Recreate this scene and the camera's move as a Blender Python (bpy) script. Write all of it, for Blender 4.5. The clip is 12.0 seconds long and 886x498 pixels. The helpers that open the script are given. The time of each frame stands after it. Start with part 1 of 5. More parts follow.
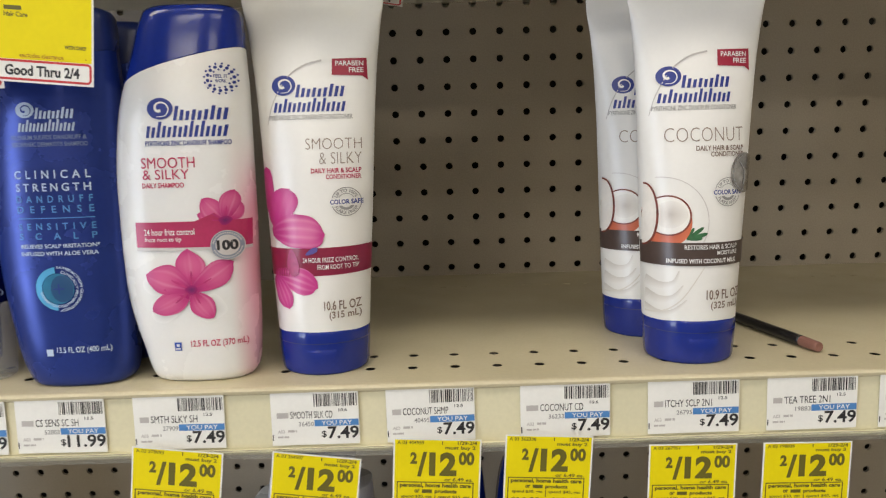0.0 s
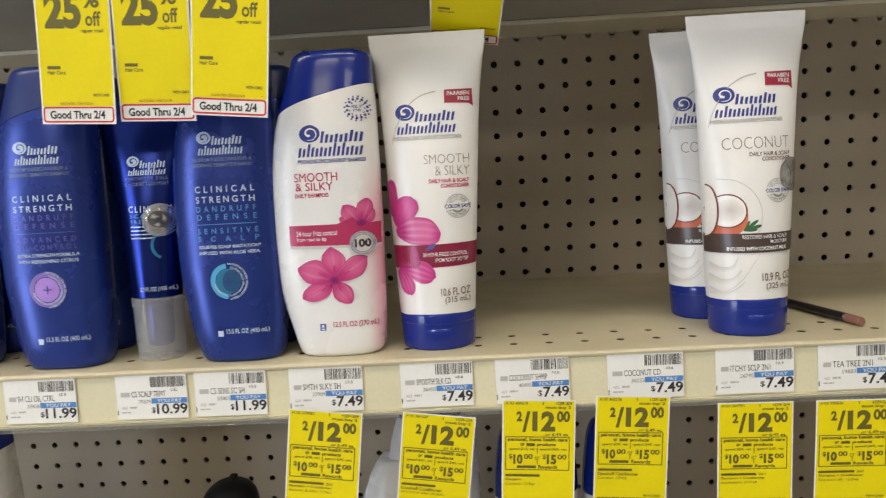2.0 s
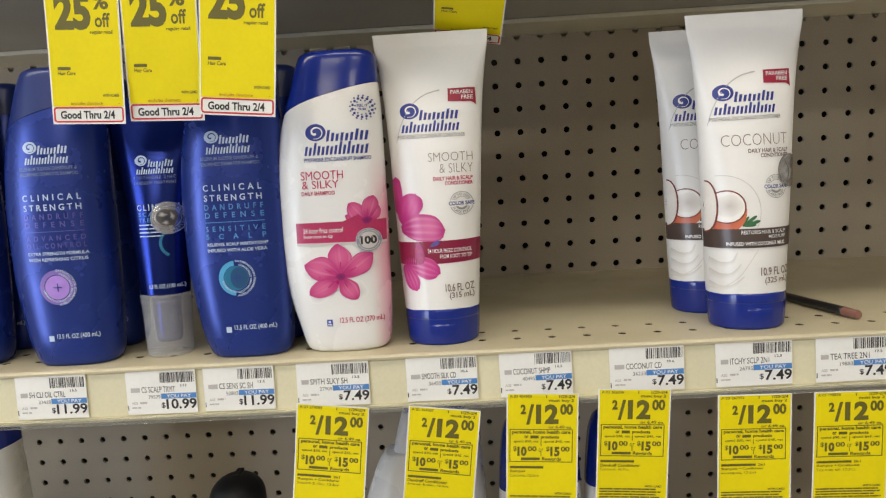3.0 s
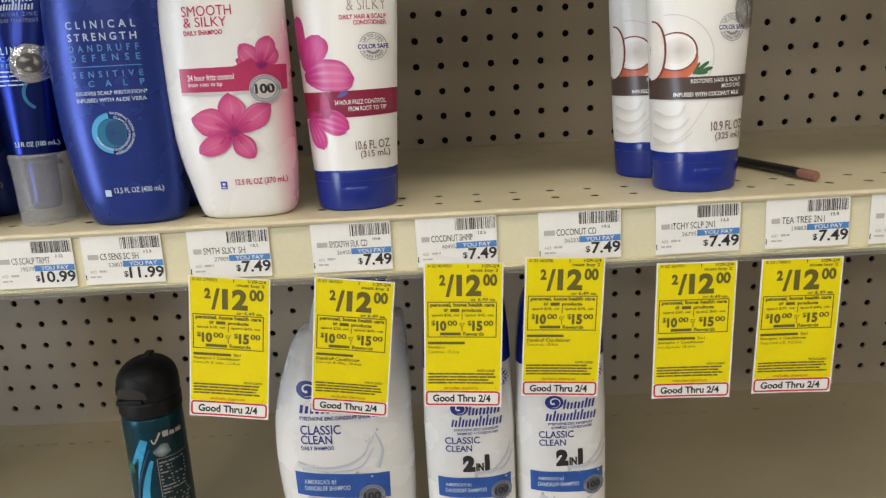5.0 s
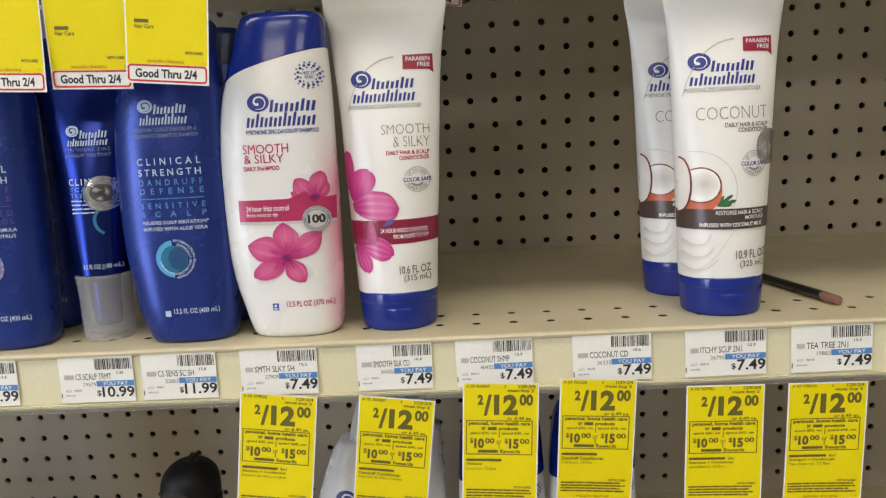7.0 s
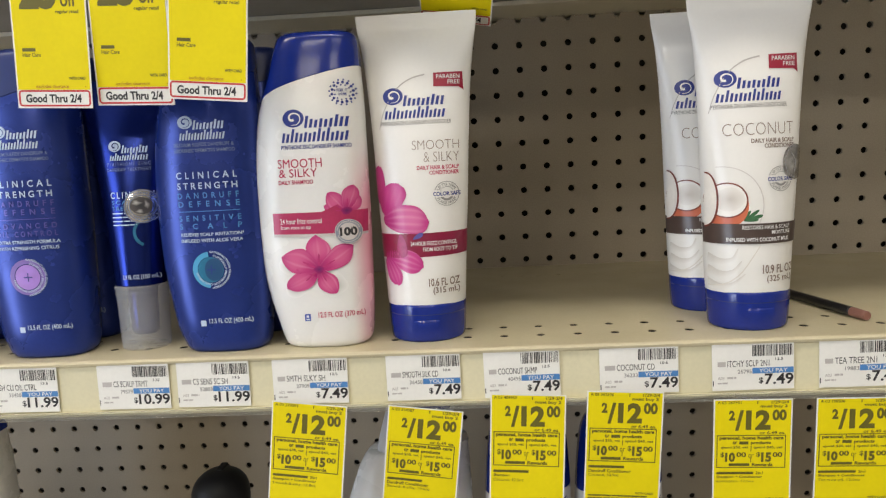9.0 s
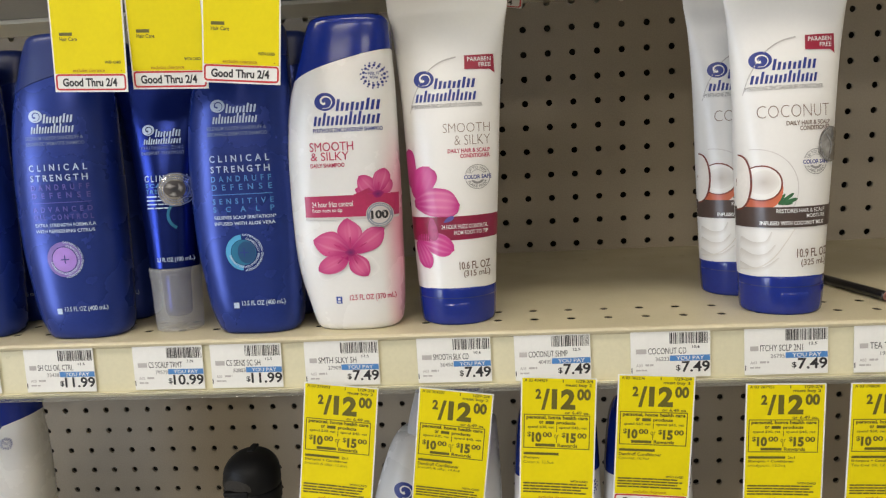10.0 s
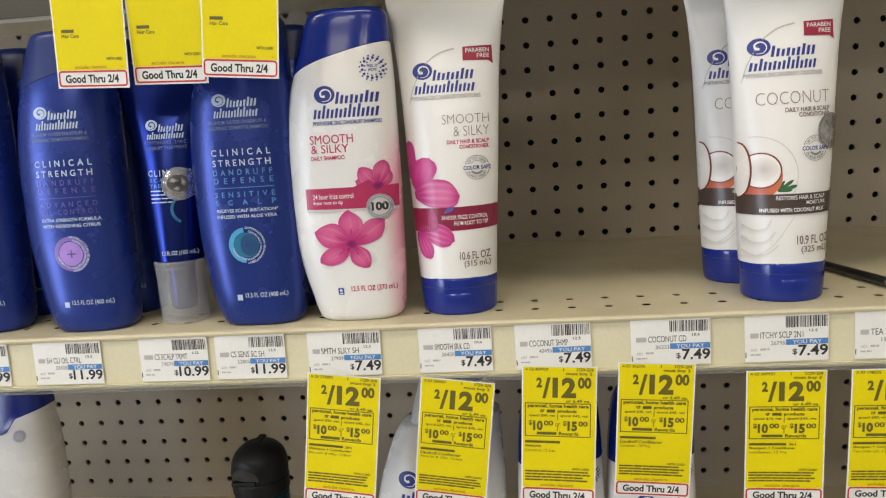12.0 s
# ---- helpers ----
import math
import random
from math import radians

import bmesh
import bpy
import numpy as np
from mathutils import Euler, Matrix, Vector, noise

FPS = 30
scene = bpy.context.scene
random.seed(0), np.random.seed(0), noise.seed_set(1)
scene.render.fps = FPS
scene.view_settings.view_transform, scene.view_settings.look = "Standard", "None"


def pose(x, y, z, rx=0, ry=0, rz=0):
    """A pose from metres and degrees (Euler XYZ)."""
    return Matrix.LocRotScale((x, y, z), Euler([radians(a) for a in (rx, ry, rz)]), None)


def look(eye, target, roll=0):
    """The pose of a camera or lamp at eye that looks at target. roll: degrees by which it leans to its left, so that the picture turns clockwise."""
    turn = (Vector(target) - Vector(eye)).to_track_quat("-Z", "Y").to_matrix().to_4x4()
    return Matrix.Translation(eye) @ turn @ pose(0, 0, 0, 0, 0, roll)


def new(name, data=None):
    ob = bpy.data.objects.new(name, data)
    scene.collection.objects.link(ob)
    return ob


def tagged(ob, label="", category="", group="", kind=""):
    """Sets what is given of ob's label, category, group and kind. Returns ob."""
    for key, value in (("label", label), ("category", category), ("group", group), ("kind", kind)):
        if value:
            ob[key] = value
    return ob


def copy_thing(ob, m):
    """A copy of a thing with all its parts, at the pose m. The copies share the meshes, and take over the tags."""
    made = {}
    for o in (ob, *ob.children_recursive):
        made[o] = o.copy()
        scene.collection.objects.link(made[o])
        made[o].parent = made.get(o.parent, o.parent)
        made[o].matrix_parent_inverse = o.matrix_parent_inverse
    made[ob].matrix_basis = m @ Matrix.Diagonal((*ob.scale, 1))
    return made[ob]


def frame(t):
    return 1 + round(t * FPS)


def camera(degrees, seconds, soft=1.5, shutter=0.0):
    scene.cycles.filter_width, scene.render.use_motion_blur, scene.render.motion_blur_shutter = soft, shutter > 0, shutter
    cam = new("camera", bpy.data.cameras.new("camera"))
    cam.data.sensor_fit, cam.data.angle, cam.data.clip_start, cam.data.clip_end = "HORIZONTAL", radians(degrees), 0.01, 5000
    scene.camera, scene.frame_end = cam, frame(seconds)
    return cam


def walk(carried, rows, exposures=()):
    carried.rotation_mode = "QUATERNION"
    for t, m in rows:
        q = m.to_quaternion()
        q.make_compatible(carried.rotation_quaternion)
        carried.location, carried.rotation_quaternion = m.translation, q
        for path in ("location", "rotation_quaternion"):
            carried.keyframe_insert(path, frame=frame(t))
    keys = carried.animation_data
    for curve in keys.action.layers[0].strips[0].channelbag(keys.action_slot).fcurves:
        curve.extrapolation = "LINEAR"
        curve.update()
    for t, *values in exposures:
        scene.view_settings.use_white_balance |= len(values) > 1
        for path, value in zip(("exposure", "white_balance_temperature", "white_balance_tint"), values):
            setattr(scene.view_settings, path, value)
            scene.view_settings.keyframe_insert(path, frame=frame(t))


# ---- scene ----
cam = camera(59.8, 12.0, soft=1.2, shutter=0.4)
PATH = [
    (0, (0.034, -0.756, 1.484), (0.056, 1.203, 1.082), -1.5),
    (0.5, (0.032, -0.783, 1.484), (0.028, 1.181, 1.104), -1.9),
    (1, (0.037, -0.81, 1.487), (0.001, 1.157, 1.131), -2.4),
    (1.5, (0.02, -0.833, 1.485), (-0.041, 1.137, 1.148), -2.9),
    (2, (-0.007, -0.852, 1.482), (-0.084, 1.119, 1.155), -3.2),
    (2.5, (-0.019, -0.861, 1.481), (-0.096, 1.111, 1.153), -3.4),
    (2.7, (-0.016, -0.861, 1.484), (-0.09, 1.11, 1.155), -3.4),
    (4.3, (-0.001, -0.839, 1.473), (-0.042, 1.098, 0.979), -3.6),
    (4.5, (0.007, -0.826, 1.462), (-0.025, 1.101, 0.927), -3.5),
    (5, (0.025, -0.805, 1.444), (0.006, 1.103, 0.844), -3.2),
    (5.5, (0.031, -0.813, 1.449), (0.012, 1.088, 0.827), -2.9),
    (6, (0.028, -0.819, 1.455), (-0.002, 1.091, 0.866), -2.9),
    (6.5, (0.019, -0.824, 1.479), (-0.032, 1.111, 0.977), -3.0),
    (7, (0.015, -0.823, 1.487), (-0.048, 1.129, 1.056), -3.1),
    (8.8, (0.013, -0.832, 1.485), (-0.101, 1.13, 1.116), -3.0),
    (9, (0.012, -0.834, 1.483), (-0.111, 1.127, 1.112), -3.1),
    (9.5, (0.011, -0.836, 1.482), (-0.14, 1.12, 1.095), -3.2),
    (10, (0.005, -0.836, 1.481), (-0.172, 1.115, 1.08), -3.3),
    (10.5, (0.006, -0.835, 1.48), (-0.189, 1.112, 1.07), -3.6),
    (11, (0.009, -0.837, 1.48), (-0.196, 1.109, 1.066), -3.8),
    (11.5, (0.011, -0.842, 1.479), (-0.199, 1.103, 1.063), -4.0),
    (12, (0.014, -0.839, 1.48), (-0.198, 1.105, 1.062), -4.1),
]
walk(cam, [(t, look(eye, target, roll)) for t, eye, target, roll in PATH])

# ---- light ----
world = bpy.data.worlds.new("store_air")
world.use_nodes = True
world.node_tree.nodes["Background"].inputs[0].default_value = (0.9, 0.95, 1.0, 1)
world.node_tree.nodes["Background"].inputs[1].default_value = 0.15
scene.world = world
scene.view_settings.exposure = -0.38

# Unseen ceiling lamps; the rows beyond y = -2 are fill added for the shelves.
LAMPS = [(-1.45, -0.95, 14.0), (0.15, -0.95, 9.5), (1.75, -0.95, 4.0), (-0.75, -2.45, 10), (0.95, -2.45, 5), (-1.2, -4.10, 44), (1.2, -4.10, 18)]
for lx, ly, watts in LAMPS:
    lamp = bpy.data.lights.new("ceiling_and_fill_light", "AREA")
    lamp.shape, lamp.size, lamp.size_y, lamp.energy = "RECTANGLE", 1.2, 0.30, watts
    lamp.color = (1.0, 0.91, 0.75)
    ob = new("ceiling_and_fill_light", lamp)
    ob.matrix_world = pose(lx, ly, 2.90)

# daylight from the shop front at the aisle's end
day = bpy.data.lights.new("shop_front_daylight", "AREA")
day.shape, day.size, day.size_y, day.energy, day.color = "RECTANGLE", 1.6, 1.9, 80, (0.70, 0.81, 1.0)
new("shop_front_daylight", day).matrix_world = look((-3.10, -2.45, 1.50), (0.0, -0.5, 1.40))


# ---- materials ----
def material(name, colour, rough=0.5, metal=0.0, grain=0.0, grain_size=400.0, bump=0.0, bump_size=300.0, spec=0.5,
             blotch=0.0, blotch_size=12.0, coat=0.0, alpha_glass=0.0, rough_var=0.0, sss=0.0):
    m = bpy.data.materials.new(name)
    m.use_nodes = True
    nodes, links = m.node_tree.nodes, m.node_tree.links
    b = nodes["Principled BSDF"]
    b.inputs["Base Color"].default_value = (*colour, 1)
    b.inputs["Roughness"].default_value = rough
    b.inputs["Metallic"].default_value = metal
    b.inputs["Specular IOR Level"].default_value = spec
    b.inputs["Coat Weight"].default_value = coat
    b.inputs["Coat Roughness"].default_value = 0.12
    b.inputs["Transmission Weight"].default_value = alpha_glass
    if sss:
        b.inputs["Subsurface Weight"].default_value = sss
        b.inputs["Subsurface Radius"].default_value = (0.004, 0.003, 0.002)
    if grain or blotch or bump or rough_var:
        tc = nodes.new("ShaderNodeTexCoord")
    if grain or blotch:
        fine, large = nodes.new("ShaderNodeTexNoise"), nodes.new("ShaderNodeTexNoise")
        fine.inputs["Scale"].default_value, large.inputs["Scale"].default_value = grain_size, blotch_size
        fine.inputs["Detail"].default_value, large.inputs["Detail"].default_value = 3, 5
        last = None
        for tex, amount in ((fine, grain), (large, blotch)):
            links.new(tc.outputs["Object"], tex.inputs["Vector"])
            ramp = nodes.new("ShaderNodeMapRange")
            ramp.inputs["From Min"].default_value, ramp.inputs["From Max"].default_value = 0.3, 0.7
            ramp.inputs["To Min"].default_value, ramp.inputs["To Max"].default_value = 1 - amount, 1 + amount * 0.6
            links.new(tex.outputs["Fac"], ramp.inputs["Value"])
            mul = nodes.new("ShaderNodeVectorMath")
            mul.operation = "MULTIPLY"
            if last is None:
                mul.inputs[0].default_value = colour
            else:
                links.new(last.outputs[0], mul.inputs[0])
            links.new(ramp.outputs[0], mul.inputs[1])
            last = mul
        links.new(last.outputs[0], b.inputs["Base Color"])
    if rough_var:
        smear = nodes.new("ShaderNodeTexNoise")
        smear.inputs["Scale"].default_value, smear.inputs["Detail"].default_value = 25, 6
        links.new(tc.outputs["Object"], smear.inputs["Vector"])
        ramp = nodes.new("ShaderNodeMapRange")
        ramp.inputs["From Min"].default_value, ramp.inputs["From Max"].default_value = 0.3, 0.7
        ramp.inputs["To Min"].default_value, ramp.inputs["To Max"].default_value = max(rough - rough_var, 0.02), rough + rough_var
        links.new(smear.outputs["Fac"], ramp.inputs["Value"])
        links.new(ramp.outputs[0], b.inputs["Roughness"])
    if bump:
        tex, bn = nodes.new("ShaderNodeTexNoise"), nodes.new("ShaderNodeBump")
        tex.inputs["Scale"].default_value, tex.inputs["Detail"].default_value = bump_size, 4
        bn.inputs["Strength"].default_value, bn.inputs["Distance"].default_value = bump, 0.001
        links.new(tc.outputs["Object"], tex.inputs["Vector"])
        links.new(tex.outputs["Fac"], bn.inputs["Height"])
        links.new(bn.outputs[0], b.inputs["Normal"])
    return m


# lighter copy of the cream, standing in for bounce light on the rear flange
CREAM_BRIGHT = material("brightened_cream_enamel", (0.80, 0.76, 0.64), 0.4, grain=0.03, blotch=0.06, blotch_size=9)
CREAM = material("cream_enamel", (0.60, 0.53, 0.36), 0.38, grain=0.04, blotch=0.07, blotch_size=9, bump=0.08, bump_size=900, rough_var=0.08)
RAIL = material("cream_price_rail", (0.72, 0.67, 0.47), 0.33, grain=0.03, blotch=0.05, blotch_size=14, rough_var=0.06)
PEG = material("taupe_pegboard", (0.40, 0.345, 0.27), 0.6, grain=0.08, grain_size=700, blotch=0.07, blotch_size=6, bump=0.12, bump_size=1200)
UNDER = material("grey_shelf_underside", (0.52, 0.51, 0.49), 0.45, grain=0.06, blotch=0.1, blotch_size=8)
# near-black that stands for the shade inside holes and recesses
DARK = material("cavity_shade", (0.04, 0.035, 0.03), 0.9)
WHITE_PL = material("white_bottle_plastic", (0.81, 0.80, 0.79), 0.27, grain=0.01, blotch=0.008, rough_var=0.015, sss=0.05)
TUBE_PL = material("white_tube_laminate", (0.81, 0.795, 0.775), 0.3, grain=0.01, blotch=0.008, rough_var=0.02, bump=0.015, bump_size=40)
BLUE_PL = material("royal_blue_plastic", (0.007, 0.024, 0.24), 0.16, grain=0.05, blotch=0.05, rough_var=0.06)
CAP_PALE = material("pale_lilac_plastic", (0.70, 0.70, 0.74), 0.3, grain=0.02, blotch=0.05, rough_var=0.06)
NAVY_PL = material("navy_bottle_plastic", (0.018, 0.042, 0.255), 0.27, metal=0.4, grain=0.05, blotch=0.06, rough_var=0.06)
NAVY_CAP = material("deep_navy_cap", (0.010, 0.024, 0.140), 0.3, grain=0.05, blotch=0.05, rough_var=0.05)
NAVY_TUBE = material("navy_satin_tube", (0.009, 0.022, 0.17), 0.22, metal=0.8, grain=0.05, blotch=0.05, rough_var=0.05)
FROST = material("frosted_clear_cap", (0.72, 0.73, 0.77), 0.25, grain=0.04, blotch=0.04)
FROST.node_tree.nodes["Principled BSDF"].inputs["Alpha"].default_value = 0.3
INK_NAVY = material("navy_print", (0.018, 0.035, 0.24), 0.35)
INK_BLUE = material("blue_print", (0.02, 0.07, 0.42), 0.35)
INK_LIGHT = material("pale_blue_print", (0.52, 0.62, 0.78), 0.35)
INK_DEEP = material("dark_teal_print", (0.010, 0.07, 0.19), 0.35)
INK_SKYTEXT = material("muted_sky_print", (0.08, 0.26, 0.58), 0.35)
INK_SKY = material("sky_blue_foil_print", (0.10, 0.42, 0.72), 0.3, metal=0.3)
INK_TEAL = material("teal_print", (0.018, 0.17, 0.32), 0.3, grain=0.2, grain_size=120)
INK_PURPLE = material("lilac_print", (0.42, 0.24, 0.72), 0.3, grain=0.1, grain_size=200)
INK_DIM = material("dim_blue_print", (0.20, 0.25, 0.40), 0.4)
INK_ORANGE = material("orange_brown_print", (0.42, 0.17, 0.0), 0.5)
INK_MAUVE = material("mauve_print", (0.22, 0.14, 0.48), 0.32, grain=0.1, grain_size=200)
INK_VIOLET = material("violet_foil_print", (0.12, 0.10, 0.36), 0.3, metal=0.3)
INK_WHITE = material("white_print", (0.80, 0.80, 0.80), 0.4)
INK_BLACK = material("black_print", (0.022, 0.020, 0.024), 0.5)
INK_GREY = material("grey_print", (0.30, 0.29, 0.29), 0.5)
INK_PALE = material("pale_grey_print", (0.50, 0.47, 0.46), 0.5)
INK_TAUPE = material("taupe_print", (0.27, 0.20, 0.17), 0.4)
INK_BROWN = material("brown_grey_print", (0.20, 0.135, 0.11), 0.4)
INK_OLIVE = material("olive_black_print", (0.13, 0.11, 0.012), 0.55)
INK_RED = material("red_print", (0.55, 0.03, 0.035), 0.45)
INK_ROSE = material("rose_print", (0.50, 0.025, 0.10), 0.35)
BAND_ROSE = material("rose_ribbon_print", (0.46, 0.03, 0.115), 0.3, grain=0.06, blotch=0.18, blotch_size=25)
BAND_WINE = material("wine_ribbon_print", (0.27, 0.012, 0.055), 0.28, grain=0.06, blotch=0.2, blotch_size=25)
BAND_COCOA = material("cocoa_ribbon_print", (0.075, 0.05, 0.043), 0.28, grain=0.06, blotch=0.12)
BAND_BLUE = material("blue_ribbon_print", (0.025, 0.10, 0.40), 0.3, grain=0.08, blotch=0.25, blotch_size=30)
FLAG = material("crimson_flag_print", (0.33, 0.012, 0.042), 0.35, blotch=0.1)
PETAL_D = material("deep_petal_print", (0.50, 0.03, 0.17), 0.32, grain=0.12, blotch=0.3, blotch_size=60)
BADGE_RIM = material("slate_badge_print", (0.25, 0.28, 0.36), 0.35, blotch=0.15, blotch_size=90)
BADGE_DARK = material("charcoal_badge_print", (0.10, 0.105, 0.12), 0.32, blotch=0.2, blotch_size=90)
SHADE_PRINT = material("soft_grey_print", (0.62, 0.58, 0.57), 0.32, blotch=0.12, blotch_size=60)
COCO_MEAT = material("coconut_meat_print", (0.80, 0.76, 0.72), 0.3, grain=0.03, blotch=0.06, blotch_size=60)
COCO_SHELL = material("coconut_shell_print", (0.20, 0.04, 0.025), 0.35, grain=0.35, grain_size=260)
LEAF = material("green_leaf_print", (0.04, 0.15, 0.06), 0.35, grain=0.3, grain_size=300)
CREAM_SWIRL = material("cream_swirl_print", (0.70, 0.66, 0.61), 0.3, blotch=0.05)
SILVER = material("silver_foil_sticker", (0.62, 0.60, 0.59), 0.16, metal=1.0, grain=0.35, grain_size=200, bump=0.9, bump_size=95, blotch=0.3, blotch_size=110)
YELLOW = material("yellow_card", (0.82, 0.68, 0.002), 0.62, spec=0.25, grain=0.02, blotch=0.05, blotch_size=20)
CARD = material("white_card", (0.84, 0.83, 0.80), 0.48, grain=0.02, blotch=0.03, blotch_size=30)
BAND_PAY = material("blue_price_band", (0.075, 0.235, 0.56), 0.45, grain=0.04)
CLEAR = material("clear_rail_lip", (0.85, 0.85, 0.82), 0.08, alpha_glass=0.92)
TEAL_CAN = material("teal_metallic_can", (0.006, 0.055, 0.085), 0.3, metal=0.6, grain=0.12, blotch=0.12, blotch_size=30)
CAN_BLUE = material("bright_blue_can_print", (0.06, 0.42, 0.74), 0.25, metal=0.35, grain=0.08, blotch=0.2, blotch_size=40)
PANEL_TEAL = material("dark_teal_panel_print", (0.006, 0.030, 0.042), 0.35, metal=0.3, grain=0.1)
CAN_BLACK = material("matt_black_cap", (0.006, 0.006, 0.007), 0.5, spec=0.3, grain=0.1, bump=0.05, bump_size=700)
PENCIL_BLACK = material("black_pencil_lacquer", (0.015, 0.014, 0.015), 0.3)
PENCIL_TIP = material("dusty_rose_pencil_end", (0.25, 0.115, 0.09), 0.45)
PLASTER = material("white_ceiling_tile", (0.75, 0.74, 0.71), 0.9, grain=0.06, grain_size=80, bump=0.2)
FLOORM = material("beige_vinyl_floor", (0.36, 0.34, 0.30), 0.35, grain=0.08, grain_size=60, blotch=0.1, blotch_size=3)
WALL_SHOP = material("muted_goods_wall", (0.55, 0.53, 0.50), 0.7, grain=0.3, grain_size=14, blotch=0.4, blotch_size=3)
WALLM = material("off_white_wall", (0.55, 0.53, 0.49), 0.8, grain=0.04, grain_size=40, blotch=0.08, blotch_size=2)
# printed artwork whose inks blend into one another, and the foil sticker's painted reflections
TINTED = material("blended_print_and_glints", (0.8, 0.8, 0.8), 0.32, rough_var=0.05)
_attr = TINTED.node_tree.nodes.new("ShaderNodeAttribute")
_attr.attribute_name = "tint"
TINTED.node_tree.links.new(_attr.outputs["Color"], TINTED.node_tree.nodes["Principled BSDF"].inputs["Base Color"])

# white plastic printed with a pink blush that fades in towards one side
PINK_PL = WHITE_PL.copy()
PINK_PL.name = "white_plastic_with_pink_blush"
_n, _l = PINK_PL.node_tree.nodes, PINK_PL.node_tree.links
_b = _n["Principled BSDF"]
_old = _b.inputs["Base Color"].links[0].from_socket
_tc, _sep, _mix, _mul = _n.new("ShaderNodeTexCoord"), _n.new("ShaderNodeSeparateXYZ"), _n.new("ShaderNodeMix"), _n.new("ShaderNodeMath")
_mix.data_type, _mul.operation = "RGBA", "MULTIPLY"
_l.new(_tc.outputs["Object"], _sep.inputs[0])
_ranges = []
for _axis, _a, _c in (("X", 0.024, 0.041), ("Z", 0.150, 0.085)):
    _r = _n.new("ShaderNodeMapRange")
    _r.interpolation_type = "SMOOTHSTEP"
    _r.inputs["From Min"].default_value, _r.inputs["From Max"].default_value = _a, _c
    _l.new(_sep.outputs[_axis], _r.inputs["Value"])
    _ranges.append(_r)
_l.new(_ranges[0].outputs[0], _mul.inputs[0])
_l.new(_ranges[1].outputs[0], _mul.inputs[1])
_l.new(_mul.outputs[0], _mix.inputs["Factor"])
_l.new(_old, _mix.inputs["A"])
_mix.inputs["B"].default_value = (0.80, 0.36, 0.46, 1)
_l.new(_mix.outputs["Result"], _b.inputs["Base Color"])
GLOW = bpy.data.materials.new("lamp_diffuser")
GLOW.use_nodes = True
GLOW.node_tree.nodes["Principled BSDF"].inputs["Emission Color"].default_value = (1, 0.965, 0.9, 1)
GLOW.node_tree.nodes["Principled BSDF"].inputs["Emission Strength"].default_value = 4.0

GLOW_DAY = GLOW.copy()
GLOW_DAY.name = "daylit_pane"
GLOW_DAY.node_tree.nodes["Principled BSDF"].inputs["Emission Color"].default_value = (0.72, 0.84, 1.0, 1)
GLOW_DAY.node_tree.nodes["Principled BSDF"].inputs["Emission Strength"].default_value = 1.5


# ---- building tools ----
def mesh_of(name, verts, faces, mat, smooth=False):
    me = bpy.data.meshes.new(name)
    me.from_pydata([tuple(map(float, v)) for v in verts], [], faces)
    me.materials.append(mat)
    if smooth:
        me.polygons.foreach_set("use_smooth", [True] * len(me.polygons))
    me.update()
    return me


def part(name, bm, mat, parent=None, label="", smooth=False):
    """Links a bmesh or a mesh as one object, under a thing or a part."""
    if isinstance(bm, bmesh.types.BMesh):
        me = bpy.data.meshes.new(name)
        bm.to_mesh(me)
        bm.free()
        me.materials.append(mat)
        if smooth:
            me.polygons.foreach_set("use_smooth", [True] * len(me.polygons))
    else:
        me = bm
    ob = new(name, me)
    ob.parent = parent
    return tagged(ob, label)


def box(x0, x1, y0, y1, z0, z1, bevel=0.0, segments=2):
    bm = bmesh.new()
    bmesh.ops.create_cube(bm, size=1, matrix=Matrix.LocRotScale(((x0 + x1) / 2, (y0 + y1) / 2, (z0 + z1) / 2), None, (x1 - x0, y1 - y0, z1 - z0)))
    if bevel:
        bmesh.ops.bevel(bm, geom=bm.edges[:], offset=bevel, segments=segments, affect="EDGES", profile=0.6)
    return bm


def empty(name, m, label, category, group=""):
    ob = new(name)
    ob.matrix_world = m
    ob.empty_display_size = 0.02
    return tagged(ob, label, category, group)


# Flat print shapes in millimetres: (points (x, z), faces).
def s_join(*shapes):
    pts, faces = [], []
    for p, f in shapes:
        n = len(pts)
        pts += list(p)
        faces += [tuple(i + n for i in q) for q in f]
    return pts, faces


def s_quad(a, b, c, d, nx=12, nz=2):
    """A grid between the corners lower left, lower right, upper right, upper left."""
    pts = []
    for j in range(nz + 1):
        v = j / nz
        for i in range(nx + 1):
            u = i / nx
            pts.append(tuple((1 - v) * ((1 - u) * a[k] + u * b[k]) + v * ((1 - u) * d[k] + u * c[k]) for k in (0, 1)))
    return pts, [(j * (nx + 1) + i, j * (nx + 1) + i + 1, (j + 1) * (nx + 1) + i + 1, (j + 1) * (nx + 1) + i) for j in range(nz) for i in range(nx)]


def s_rect(x0, z0, x1, z1, nx=6, nz=1):
    return s_quad((x0, z0), (x1, z0), (x1, z1), (x0, z1), nx, nz)


def s_frame(x0, z0, x1, z1, w):
    return s_join(s_rect(x0, z0, x1, z0 + w), s_rect(x0, z1 - w, x1, z1), s_rect(x0, z0 + w, x0 + w, z1 - w, 1, 4), s_rect(x1 - w, z0 + w, x1, z1 - w, 1, 4))


